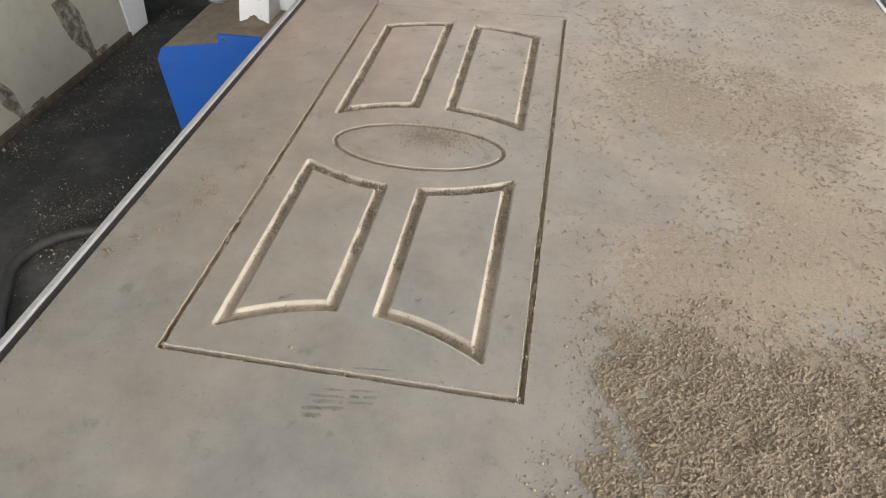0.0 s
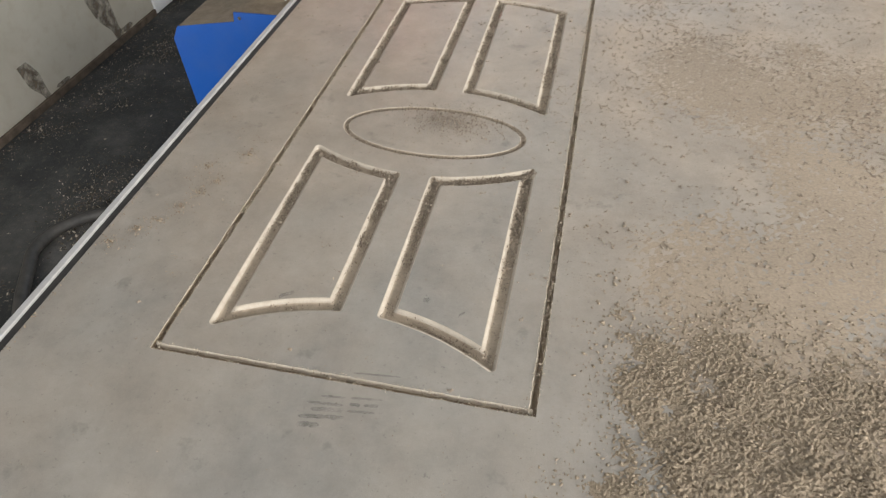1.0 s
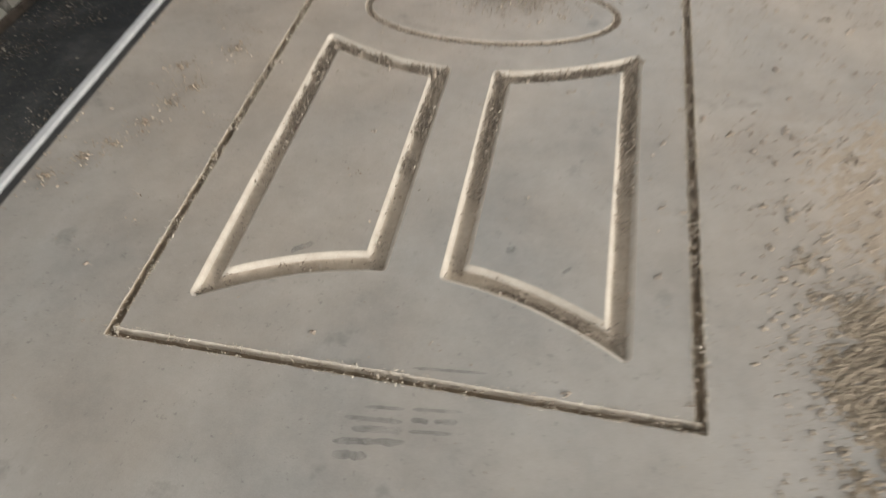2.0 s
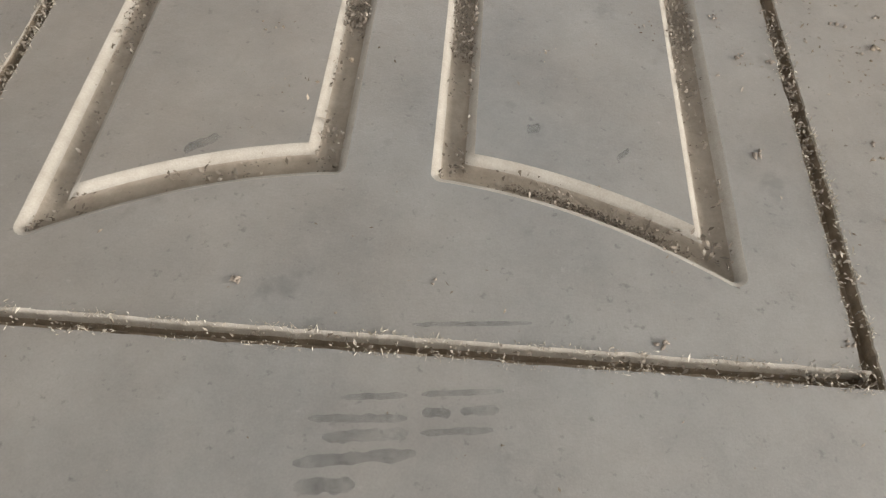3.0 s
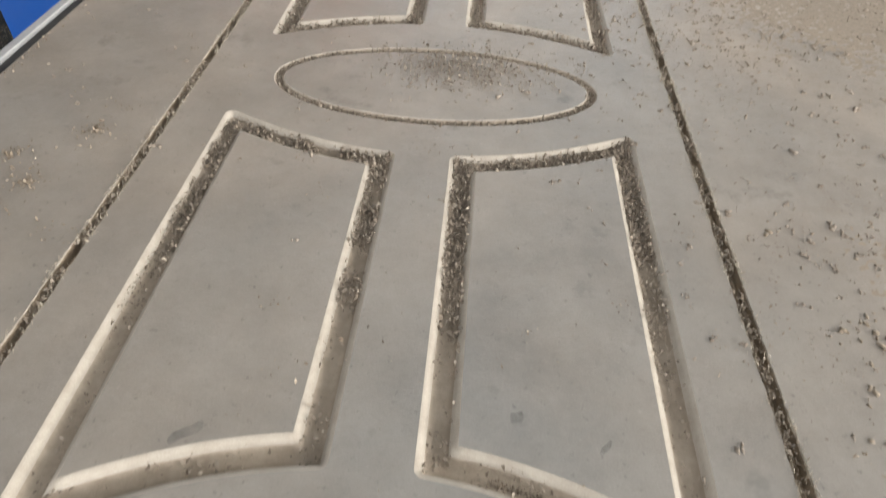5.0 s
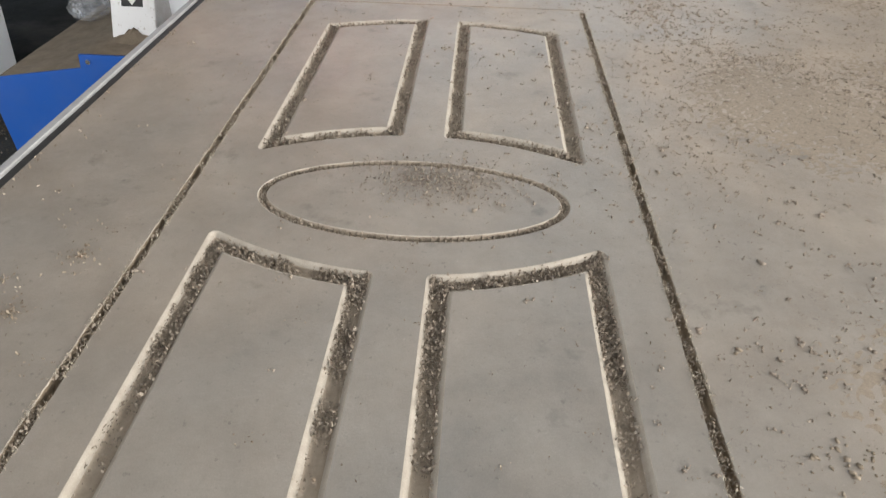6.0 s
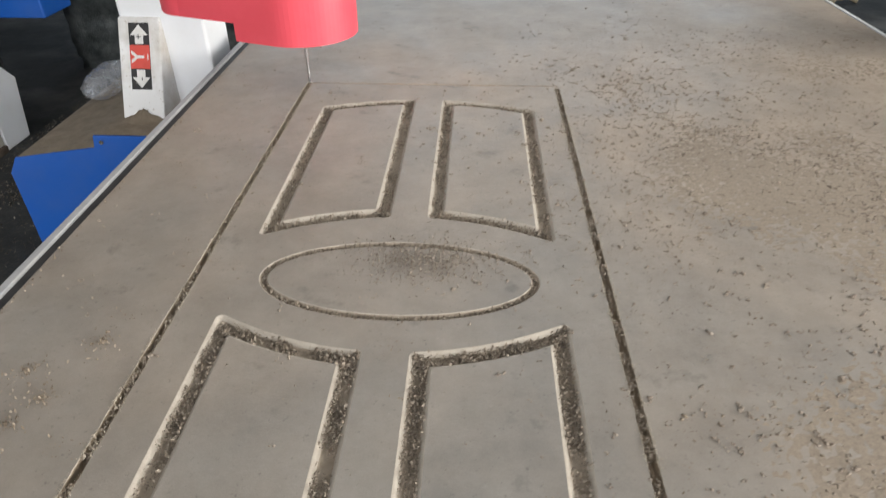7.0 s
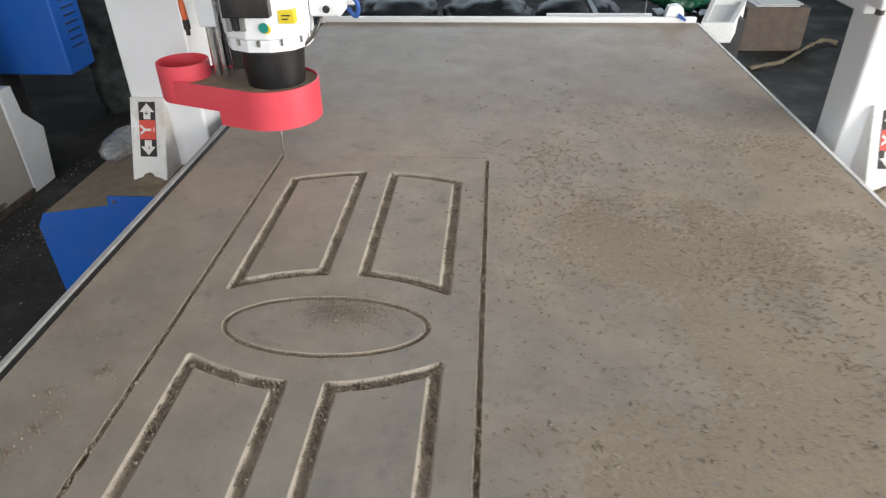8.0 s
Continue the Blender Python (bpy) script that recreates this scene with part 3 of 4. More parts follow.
def smear(x0, y0, x1, y1, h):
    """A bar of worn print lying on the sheet, ragged along its edges."""
    bm = bmesh.new()
    n = 26
    a, b = [], []
    for i in range(n + 1):
        f = i / n
        x, y = x0 + (x1 - x0) * f, y0 + (y1 - y0) * f
        w = h * 0.5 * min(1, 6 * f + 0.35, 6 * (1 - f) + 0.35)
        a.append(bm.verts.new((x, y - w * (1 + 0.5 * noise.noise(Vector((x * 240, y * 90, 1)))), TOP + 0.0003)))
        b.append(bm.verts.new((x, y + w * (1 + 0.5 * noise.noise(Vector((x * 240, y * 90, 5)))), TOP + 0.0003)))
    for i in range(n):
        bm.faces.new((a[i], a[i + 1], b[i + 1], b[i]))
    return bm


for bar in ((0.207, -0.0385, 0.248, -0.0355, 0.0036), (0.254, -0.0325, 0.266, -0.0318, 0.004), (0.270, -0.0305, 0.286, -0.029, 0.004),
            (0.214, -0.046, 0.249, -0.0415, 0.005), (0.254, -0.041, 0.284, -0.0375, 0.003), (0.204, -0.057, 0.253, -0.0495, 0.005),
            (0.206, -0.066, 0.230, -0.0635, 0.006), (0.219, -0.0285, 0.247, -0.0255, 0.0026), (0.253, -0.0245, 0.288, -0.0205, 0.0026),
            (0.246, 0.0075, 0.300, 0.0125, 0.0022), (0.116, 0.099, 0.132, 0.1085, 0.0075), (0.297, 0.1295, 0.3045, 0.1305, 0.006),
            (0.345, 0.112, 0.352, 0.119, 0.004)):
    part("worn_print", smear(*bar), M_PRINT, sheet, "worn dark print or smudge")

# ---- the gantry ----
gantry = thing("router_gantry", (0.505, 1.2, 0.68), "white enamelled router gantry with two legs astride the bed", "gantry")
GX = 0.510
for side in (-1, 1):
    def mx(a, b):
        return tuple(sorted((GX + side * (GX - a), GX + side * (GX - b)))) if side > 0 else (a, b)
    a, b = mx(-0.425, -0.250)
    leg = part("leg", prism([(1.25, 0.68), (1.37, 0.68), (1.37, 1.52), (1.25, 1.52)], "x", a, b, 0.006), M_WHITE, gantry, "white enamelled gantry leg")
    a, b = mx(-0.265, -0.205)
    zb = 1.105 if side < 0 else 1.065
    part("rail_block", prism([(1.175, zb + 0.02), (1.235, zb + 0.02), (1.235, zb), (1.372, zb), (1.372, 1.515), (1.175, 1.515)], "x", a, b, 0.004), M_WHITE, gantry, "white rail block on the leg")
    a, b = mx(-0.238, -0.216)
    part("stop_bolt", cyl(((a + b) / 2, 1.215, zb + 0.004), ((a + b) / 2, 1.215, zb + 0.0195), 0.009, seg=14), M_BLACK, gantry)
    a, b = mx(-0.425, -0.338)
    if side > 0:
        a, b = a - 0.042, b - 0.042
    foot = part("foot", prism([(1.160, 0.68), (1.252, 0.68), (1.252, 0.865), (1.243, 0.865)], "x", a, b, 0.003), M_WHITE_DIRTY, gantry, "white wedge foot with chipped dusty paint")
    # sticker on the sloping front of the foot
    p0, p1 = Vector((0, 1.160, 0.68)), Vector((0, 1.243, 0.865))
    nrm = Vector((0, -(p1.z - p0.z), p1.y - p0.y)).normalized()

    def slab(name, u0, u1, f0, f1, lift, material, poly=None, parent=None):
        """A thin sticker on the foot: across the foot u, up its slope f, both 0 to 1."""
        pts = poly or [(u0, f0), (u1, f0), (u1, f1), (u0, f1)]
        bm = bmesh.new()
        lo, hi = [], []
        for u, f in pts:
            q = p0.lerp(p1, f)
            x = a + (b - a) * u
            lo.append(bm.verts.new(Vector((x, q.y, q.z)) + nrm * 0.0002))
            hi.append(bm.verts.new(Vector((x, q.y, q.z)) + nrm * lift))
        bm.faces.new(hi)
        n = len(pts)
        for i in range(n):
            bm.faces.new((lo[i], lo[(i + 1) % n], hi[(i + 1) % n], hi[i]))
        bmesh.ops.recalc_face_normals(bm, faces=bm.faces[:])
        return part(name, bm, material, parent or foot)
    slab("direction_sticker", 0.26, 0.74, 0.30, 0.95, 0.0008, M_INK_GAP)
    slab("red_square", 0.265, 0.735, 0.505, 0.735, 0.0012, M_STICK_RED)
    slab("arrow", 0, 0, 0, 0, 0.0013, M_STICK_WHITE, [(0.40, 0.745), (0.60, 0.745), (0.60, 0.83), (0.71, 0.83), (0.5, 0.935), (0.29, 0.83), (0.40, 0.83)])
    slab("arrow", 0, 0, 0, 0, 0.0013, M_STICK_WHITE, [(0.40, 0.495), (0.40, 0.42), (0.29, 0.42), (0.5, 0.315), (0.71, 0.42), (0.60, 0.42), (0.60, 0.495)])
    up = (p1 - p0).normalized()
    for mark, f, size, material in (("Y", 0.62, 0.036, M_STICK_WHITE), ("+", 0.815, 0.020, M_INK_GAP), ("-", 0.405, 0.024, M_INK_GAP)):
        q = p0.lerp(p1, f)
        m = Matrix(((1, 0, 0), (0, up.y, nrm.y), (0, up.z, nrm.z))).to_4x4()
        m = Matrix(((1, 0, 0, 0), (0, up.y, nrm.y, 0), (0, up.z, nrm.z, 0), (0, 0, 0, 1)))
        m = Matrix.Translation(Vector(((a + b) / 2 - (0.003 if mark == "Y" else 0), q.y, q.z)) + nrm * 0.0016) @ m @ pose(0, 0, 0, 0, 0, 90)
        part("letter", text_bm(mark, size, m), material, foot)
    slab("small_print", 0.675, 0.70, 0.595, 0.645, 0.0014, M_STICK_WHITE)
    # dust heaped against the foot
    heap = bmesh.new()
    cx, n, rings_n = (a + b) / 2, 26, 7
    grid = []
    for r in range(rings_n):
        f = r / (rings_n - 1)
        grid.append([heap.verts.new((cx + 0.056 * f * math.cos(2 * math.pi * i / n), 1.166 + 0.05 * f * math.sin(2 * math.pi * i / n),
                                     0.679 + (1 - f) ** 1.2 * 0.019 * (1 + 0.5 * noise.noise(Vector((i * 0.9, r * 1.3, side)))))) for i in range(n)])
    for g0, g1 in zip(grid, grid[1:]):
        for i in range(n):
            heap.faces.new((g0[i], g1[i], g1[(i + 1) % n], g0[(i + 1) % n]))
    bmesh.ops.remove_doubles(heap, verts=heap.verts[:], dist=1e-6)
    tagged(part("dust_heap", heap, M_CAKE, None, smooth=True), "brown sawdust heaped against the gantry foot", "sawdust", kind="stuff")
part("beam", box(-0.425, GX * 2 + 0.425, 1.20, 1.36, 1.52, 1.78, 0.008), M_WHITE, gantry, "white gantry beam")

# blue side housings that carry the gantry's feet
for side in (-1, 1):
    def mxp(poly):
        return [(2 * GX - x, z) for x, z in poly] if side > 0 else poly
    hs = thing("side_housing", (GX + side * 0.95, 1.5, 0), "blue enamelled steel drive housing with a dusty stepped top", "machine housing", "drive housings")
    poly = mxp([(-0.245, 0.02), (-0.245, 0.680), (-0.452, 0.680), (-0.456, 0.654), (-0.630, 0.628), (-0.652, 0.592), (-0.640, 0.02)])
    part("front_plate", prism(poly, "y", 1.078, 1.084, 0.0012), M_BLUE, hs, "blue front plate")
    body = mxp([(-0.25, 0.0), (-0.25, 0.676), (-0.449, 0.676), (-0.453, 0.650), (-0.627, 0.624), (-0.648, 0.590), (-0.636, 0.0)])
    yb2 = 1.40 if side > 0 else 1.56
    part("body", prism(body, "y", 1.084, yb2, 0.002), M_BLUE, hs)
    for name, (xa, za), (xb, zb) in (("dust_layer", (-0.452, 0.654), (-0.626, 0.6275)), ("dust_layer", (-0.262, 0.680), (-0.448, 0.680))):
        bm = bmesh.new()
        nx2, ny2 = 24, 60
        gv = []
        for iy in range(ny2 + 1):
            for ix in range(nx2 + 1):
                fx, fy = ix / nx2, iy / ny2
                x, y = xa + (xb - xa) * fx, 1.0805 + (yb2 - 0.002 - 1.0805) * fy
                z = za + (zb - za) * fx + 0.0012 + 0.0022 * min(1, 12 * min(fx, 1 - fx, fy * 2)) * (0.7 + 0.6 * noise.fractal(Vector((x * 26, y * 26, 2)), 1, 2, 4))
                gv.append(bm.verts.new((2 * GX - x if side > 0 else x, y, z)))
        for iy in range(ny2):
            for ix in range(nx2):
                k = iy * (nx2 + 1) + ix
                bm.faces.new((gv[k], gv[k + 1], gv[k + nx2 + 2], gv[k + nx2 + 1]))
        bmesh.ops.recalc_face_normals(bm, faces=bm.faces[:])
        part(name, bm, M_CAKE, hs, "layer of settled brown sawdust", smooth=True)
    bolt = part("bolt", cyl((mxp([(-0.435, 0)])[0][0], 1.0725, 0.668), (mxp([(-0.435, 0)])[0][0], 1.078, 0.668), 0.005, seg=6), M_STEEL, hs)

# ---- the spindle ----
SY = 1.07
sp = thing("spindle_carriage", (0.0, SY + 0.1, 1.0), "router spindle with white motor body, black collar and red dust hood", "router spindle")
bpy.context.view_layer.update()


def hull_of_circles(c1, r1, c2, r2, n=40):
    """The line round two circles, as a band would lie round them, anticlockwise."""
    c1, c2 = Vector(c1), Vector(c2)
    d = c2 - c1
    a0 = math.atan2(d.y, d.x)
    b = math.acos((r1 - r2) / d.length)
    pts = []
    for i in range(n + 1):
        a = a0 + b + (2 * math.pi - 2 * b) * i / n
        pts.append((c1.x + r1 * math.cos(a), c1.y + r1 * math.sin(a)))
    for i in range(n + 1):
        a = a0 - b + 2 * b * i / n
        pts.append((c2.x + r2 * math.cos(a), c2.y + r2 * math.sin(a)))
    return pts


def shell(line, z0, z1, t=0.003, floor=None, lip=0.001):
    """An upright wall of thickness t along a closed line, with a floor if its height is given."""
    bm = bmesh.new()
    inner = inset(line, t)
    rows = [[bm.verts.new((*p, z)) for p in l] for l, z in ((line, z0), (line, z1 - lip), (inset(line, lip), z1), (inner, z1), (inner, z0))]
    n = len(line)
    for a, b in zip(rows, rows[1:] + rows[:1]):
        for i in range(n):
            bm.faces.new((a[i], a[(i + 1) % n], b[(i + 1) % n], b[i]))
    if floor is not None:
        bm.faces.new([bm.verts.new((*p, floor)) for p in inner])
        bm.faces.new([bm.verts.new((*p, floor - 0.003)) for p in inner][::-1])
    bmesh.ops.recalc_face_normals(bm, faces=bm.faces[:])
    return bm


def ring_line(cx, cy, r, n=48):
    return [(cx + r * math.cos(2 * math.pi * i / n), cy + r * math.sin(2 * math.pi * i / n)) for i in range(n)]


PX, PY = -0.199, SY + 0.028    # the dust port
HC = (0.002, SY)
arm = hull_of_circles(HC, 0.0935, (PX, PY), 0.053)
hood = part("dust_hood", shell(arm, 0.923, 0.973, 0.003, 0.966), M_RED, sp, "red plastic dust hood")
cutx = -0.100
skirt_line = []
for (xa, ya), (xb, yb) in zip(arm, arm[1:] + arm[:1]):
    if xa >= cutx:
        skirt_line.append((xa, ya))
    if (xa >= cutx) != (xb >= cutx):
        f = (cutx - xa) / (xb - xa)
        skirt_line.append((cutx, ya + (yb - ya) * f))
part("skirt", shell(skirt_line, 0.893, 0.923, 0.003, 0.920, 1e-5), M_RED, hood, "lower skirt of the red hood")
part("top_dust", prism([tuple(p) for p in inset(arm, 0.0042)], "z", 0.9662, 0.9675), M_CAKE, hood, "sawdust settled on the hood")
part("dust_port", shell(ring_line(PX, PY, 0.0545), 0.926, 1.001, 0.003, 0.974), M_RED, sp, "open round dust port of red plastic")
col = bmesh.new()
cyl((0.010, SY, 0.9678), (0.010, SY, 1.044), 0.058, 0.065, 48, col)
part("collar", col, M_SOOT, sp, "dusty black rubber collar", smooth=False)
part("clamp_ring", cyl((0.010, SY, 1.040), (0.010, SY, 1.047), 0.071, seg=48, bevel=0.001), M_BLACK, sp)
body = [(0.010 + 0.087 * math.cos(a) * (1.0 + 0.05 * abs(math.sin(2 * a))), SY + 0.080 * math.sin(a) * (1.0 + 0.05 * abs(math.sin(2 * a)))) for a in (2 * math.pi * (i + 0.5) / 12 for i in range(12))]
motor = part("motor_body", prism(body, "z", 1.070, 1.50, 0.004), M_WHITE, sp, "white cast motor body")
part("flange", prism([(0.010 + (x - 0.010) * 0.96, SY + (y - SY) * 0.96) for x, y in body], "z", 1.046, 1.0695, 0.002), M_WHITE, motor)
for k in range(12):
    a = 2 * math.pi * k / 12
    c = Vector((0.010 + 0.083 * math.cos(a), SY + 0.076 * math.sin(a), 1.058))
    part("flange_bolt", cyl(c, c + Vector((0, 0, 0.012)), 0.0045, seg=6), M_STEEL, motor)
FY = SY - 0.0805               # front of the motor
part("terminal_cover", box(-0.046, 0.044, FY - 0.012, FY + 0.02, 1.114, 1.30, 0.003), M_BLACK, motor, "black terminal cover")
for k in range(3):
    part("plug", box(-0.044 + 0.013 * k, -0.034 + 0.013 * k, FY - 0.004, FY + 0.02, 1.088, 1.1135, 0.0015), M_BLACK if k % 2 else M_WHEEL, motor, "small plug")
lab = part("warning_label", box(0.054, 0.084, FY + 0.009, FY + 0.03, 1.100, 1.124, 0.0004), M_YELLOW, motor, "yellow warning label with worn print")
part("data_plate_print", box(0.060, 0.078, FY + 0.0084, FY + 0.02, 1.1135, 1.116), M_INK_GAP, motor)
part("data_plate_print", box(0.060, 0.073, FY + 0.0084, FY + 0.02, 1.107, 1.1095), M_INK_GAP, motor)
part("round_sticker", cyl((0.026, FY - 0.0012, 1.094), (0.026, FY + 0.004, 1.094), 0.0095, seg=28), M_DOT, motor, "round green sticker")
part("round_sticker", cyl((0.0305, FY - 0.0006, 1.092), (0.0305, FY + 0.004, 1.092), 0.0088, seg=28), M_YELLOW, motor, "round yellow sticker")
part("router_bit", cyl((0.0, SY, 0.8), (0.0, SY, 0.848), 0.0024, seg=12, bm=cyl((0.0, SY, 0.847), (0.0, SY, 0.9195), 0.0042, seg=14)), M_STEEL, sp, "steel router bit")
# guide rods and air lines beside the motor
for rx, ry, r, zb in ((-0.125, SY + 0.030, 0.0095, 0.969), (-0.106, SY + 0.026, 0.0075, 0.969), (-0.094, SY + 0.05, 0.006, 0.972)):
    part("guide_rod", cyl((rx, ry, zb), (rx, ry, 1.46), r, seg=20, bevel=0.001), M_STEEL, sp, "bright steel guide rod")
part("rod_block", box(-0.140, -0.104, SY + 0.014, SY + 0.075, 1.072, 1.30, 0.003), M_WHITE, sp, "aluminium rod bearing block")
part("air_hose", tube([(-0.166, SY + 0.015, 1.086), (-0.167, SY + 0.015, 1.16), (-0.160, SY + 0.04, 1.26), (-0.13, SY + 0.1, 1.42)], 0.0062), M_ORANGE, sp, "orange air hose", smooth=True)
part("hose_fitting", cyl((-0.166, SY + 0.015, 1.068), (-0.166, SY + 0.015, 1.087), 0.0068, seg=16, bm=cyl((-0.166, SY + 0.015, 1.056), (-0.166, SY + 0.015, 1.069), 0.0045, seg=8)), M_BLACK, sp)
part("side_bracket", box(0.097, 0.160, SY - 0.01, SY + 0.06, 1.098, 1.20, 0.006), M_WHITE, sp, "white cast bracket")
part("bracket_bolt", cyl((0.132, SY - 0.0145, 1.113), (0.132, SY - 0.009, 1.113), 0.007, seg=18), M_BLACK, sp)
part("bracket_link", tube([(0.080, SY - 0.03, 1.045), (0.105, SY - 0.02, 1.068), (0.118, SY, 1.098)], 0.0035, 8), M_BLACK, sp)
part("cable", tube([(0.165, SY + 0.04, 1.14), (0.182, SY + 0.05, 1.11), (0.176, SY + 0.055, 1.085), (0.158, SY + 0.06, 1.10)], 0.005, 8), M_BLUE_RAG, sp, "blue cable", smooth=True)
part("lower_bracket", box(-0.088, -0.052, SY + 0.02, SY + 0.07, 0.985, 1.09, 0.003), M_BLACK, sp, "black lower bracket")
part("back_plate", box(-0.155, 0.17, SY + 0.082, 1.198, 1.10, 1.74, 0.004), M_WHITE, sp, "white carriage plate")
for bx in (-0.14, 0.155):
    part("bearing_carriage", box(bx - 0.02, bx + 0.02, 1.15, 1.1985, 1.54, 1.60, 0.003), M_STEEL, sp)

# ---- the neighbouring machine ----
nb = thing("neighbour_machine", (-2.0, 1.2, 0), "cream painted machine side with rust streaks beside the aisle", "machine")
part("side_panel", box(-1.69, -1.66, -1.2, 2.335, 0.03, 0.85, 0.004), M_CREAM, nb, "cream side panel with brown rust streaks")
part("plinth", box(-1.70, -1.650, -1.2, 2.335, 0.0, 0.03, 0.003), M_PLINTH, nb, "thin dark brown base strip")
part("body", box(-2.6, -1.692, -1.2, 2.335, 0.0, 0.84, 0.004), M_DARK, nb)
part("end_foot", prism([(2.34, 0.0), (2.50, 0.0), (2.545, 0.25), (2.44, 0.36), (2.43, 0.485), (2.34, 0.485)], "x", -2.05, -1.657, 0.006), M_WHITE, nb, "white wedge foot of the neighbouring machine")

# streaks of rust that have run down the cream panel
for k, (ys, zs, w, h) in enumerate(((1.95, 0.34, 0.13, 0.31), (1.47, 0.20, 0.075, 0.17), (2.10, 0.06, 0.10, 0.03), (1.62, 0.05, 0.09, 0.025))):
    bm = bmesh.new()
    m = 24
    va, vb = [], []
    for i in range(m + 1):
        f = i / m
        z = zs - h * f
        wob = 0.010 * noise.noise(Vector((f * 2.5, k * 3.1, 0)))
        ww = w * (0.45 + 0.55 * math.sin(math.pi * min(1, 0.15 + f))) * (1 + 0.25 * noise.noise(Vector((f * 3, k, 2))))
        yy = ys + 0.30 * h * f
        va.append(bm.verts.new((-1.6585, yy - ww / 2 + wob, z)))
        vb.append(bm.verts.new((-1.6585, yy + ww / 2 + wob, z)))
    for i in range(m):
        bm.faces.new((va[i], vb[i], vb[i + 1], va[i + 1]))
    part("rust_streak", bm, M_RUST, nb, "brown rust streak")

cab = thing("control_cabinet", (-1.7, 2.66, 0.0), "blue enamelled control cabinet with side louvres on a black stand", "cabinet")
part("body", box(-2.25, -1.45, 2.565, 2.775, 0.488, 1.45, 0.008), M_BLUE, cab)
part("stand", box(-2.2, -1.85, 2.62, 2.76, 0.0, 0.487, 0.004), M_DARK, cab, "black steel stand")
for k in range(12):
    z = 0.60 + 0.034 * k
    bm = prism([(z, -1.4545), (z + 0.012, -1.4545), (z + 0.003, -1.443)], "y", 2.63, 2.735)
    for v in bm.verts:
        v.co = Vector((v.co.z, v.co.y, v.co.x))
    bmesh.ops.recalc_face_normals(bm, faces=bm.faces[:])
    part("louvre", bm, M_BLUE, cab)
    part("louvre_slot", box(-1.4515, -1.4485, 2.632, 2.733, z - 0.007, z - 0.001), M_INK_GAP, cab)


def crumpled(name, c, size, material, label, category, seed=0, amp=0.25):
    """A crumpled sheet of film, as a closed lumpy skin."""
    bm = bmesh.new()
    bmesh.ops.create_icosphere(bm, subdivisions=4, radius=1)
    for v in bm.verts:
        n = v.co.normalized()
        k = 1 + amp * noise.fractal(n * 2.3 + Vector((seed, 0, 0)), 0.7, 2.2, 5) + 0.5 * amp * abs(noise.noise(n * 6 + Vector((0, seed, 0))))
        v.co = Vector((n.x * size[0], n.y * size[1], max(n.z, -0.8) * size[2])) * k
    low = min(v.co.z for v in bm.verts)
    for v in bm.verts:
        v.co += Vector(c) + Vector((0, 0, -low))
    ob = part(name, bm, material, None, smooth=True)
    return tagged(ob, label, category)


crumpled("plastic_bag", (-0.585, 1.43, 0.632), (0.05, 0.10, 0.034), M_FILM, "crumpled clear plastic bag lying on the drive housing", "bag", 3, 0.16)

# ---- aisle floor ----
hose = part("floor_hose", tube([(-0.70, 0.99, 0.02), (-0.85, 0.985, 0.02), (-0.971, 0.955, 0.02), (-1.072, 0.905, 0.02), (-1.135, 0.824, 0.02), (-1.145, 0.736, 0.02), (-1.11, 0.664, 0.02), (-1.03, 0.52, 0.02), (-0.9, 0.36, 0.02), (-0.7, 0.2, 0.02)], 0.019, 12), M_RUBBER, None, smooth=True)
tagged(hose, "thick black rubber hose curled on the floor", "hose")

# ---- far end of the hall ----
card = thing("cardboard_box", (2.5, 4.95, 0), "brown cardboard box with papers on its lid, on the floor", "box")
part("body", box(2.265, 2.70, 4.76, 5.1, 0.0, 0.30, 0.004), M_CARD, card)
for ya, yb, rot in ((4.755, 4.925, 0), (4.935, 5.105, 0)):
    part("flap", box(2.262, 2.703, ya, yb, 0.301, 0.306, 0.001), M_CARD, card)
part("tape", box(2.262, 2.703, 4.905, 4.955, 0.3062, 0.3068), M_FILM, card)
for k, (xa, ya) in enumerate(((2.33, 4.775), (2.36, 4.80))):
    pp = part("paper_sheet", box(xa, xa + 0.30, ya, ya + 0.21, 0.3072 + 0.008 * k, 0.3148 + 0.008 * k, 0.002), M_PAPER, None)
    tagged(pp, "stack of white papers lying on the box", "paper", "papers on the box")

rope = part("rope", tube([(2.20, 4.30, 0.012), (2.33, 4.36, 0.02), (2.44, 4.42, 0.02), (2.62, 4.62, 0.025), (2.78, 4.80, 0.03), (2.93, 4.93, 0.035), (3.02, 4.90, 0.02)], 0.014, 10, wobble=1.0), M_ROPE, None, smooth=True)
tagged(rope, "frayed pale rope lying on the dark floor", "rope")

foam = thing("foam_box", (1.40, 2.62, 0), "white foam packing tray standing behind the router bed", "packing")
bm = shell([(1.29, 2.54), (1.42, 2.54), (1.60, 2.96), (1.45, 2.98)], 0.655, 0.735, 0.018, 0.715)
part("tray", bm, M_FOAM, foam)
part("stand", box(1.42, 1.52, 2.70, 2.86, 0.0, 0.7115, 0.004), M_DARK, foam)

gs = part("film_stand", box(1.2, 1.45, 2.9, 3.05, 0.0, 0.68, 0.004), M_DARK, None)
tagged(gs, "dark steel stand under green film", "stand")
crumpled("green_film", (1.30, 2.95, 0.68), (0.12, 0.09, 0.075), M_GREEN, "crumpled green plastic film behind the router bed", "film", 11, 0.4)
cap = thing("white_end_cap", (1.10, 2.27, TOP), "white moulded cap on the corner of the bed", "cap")
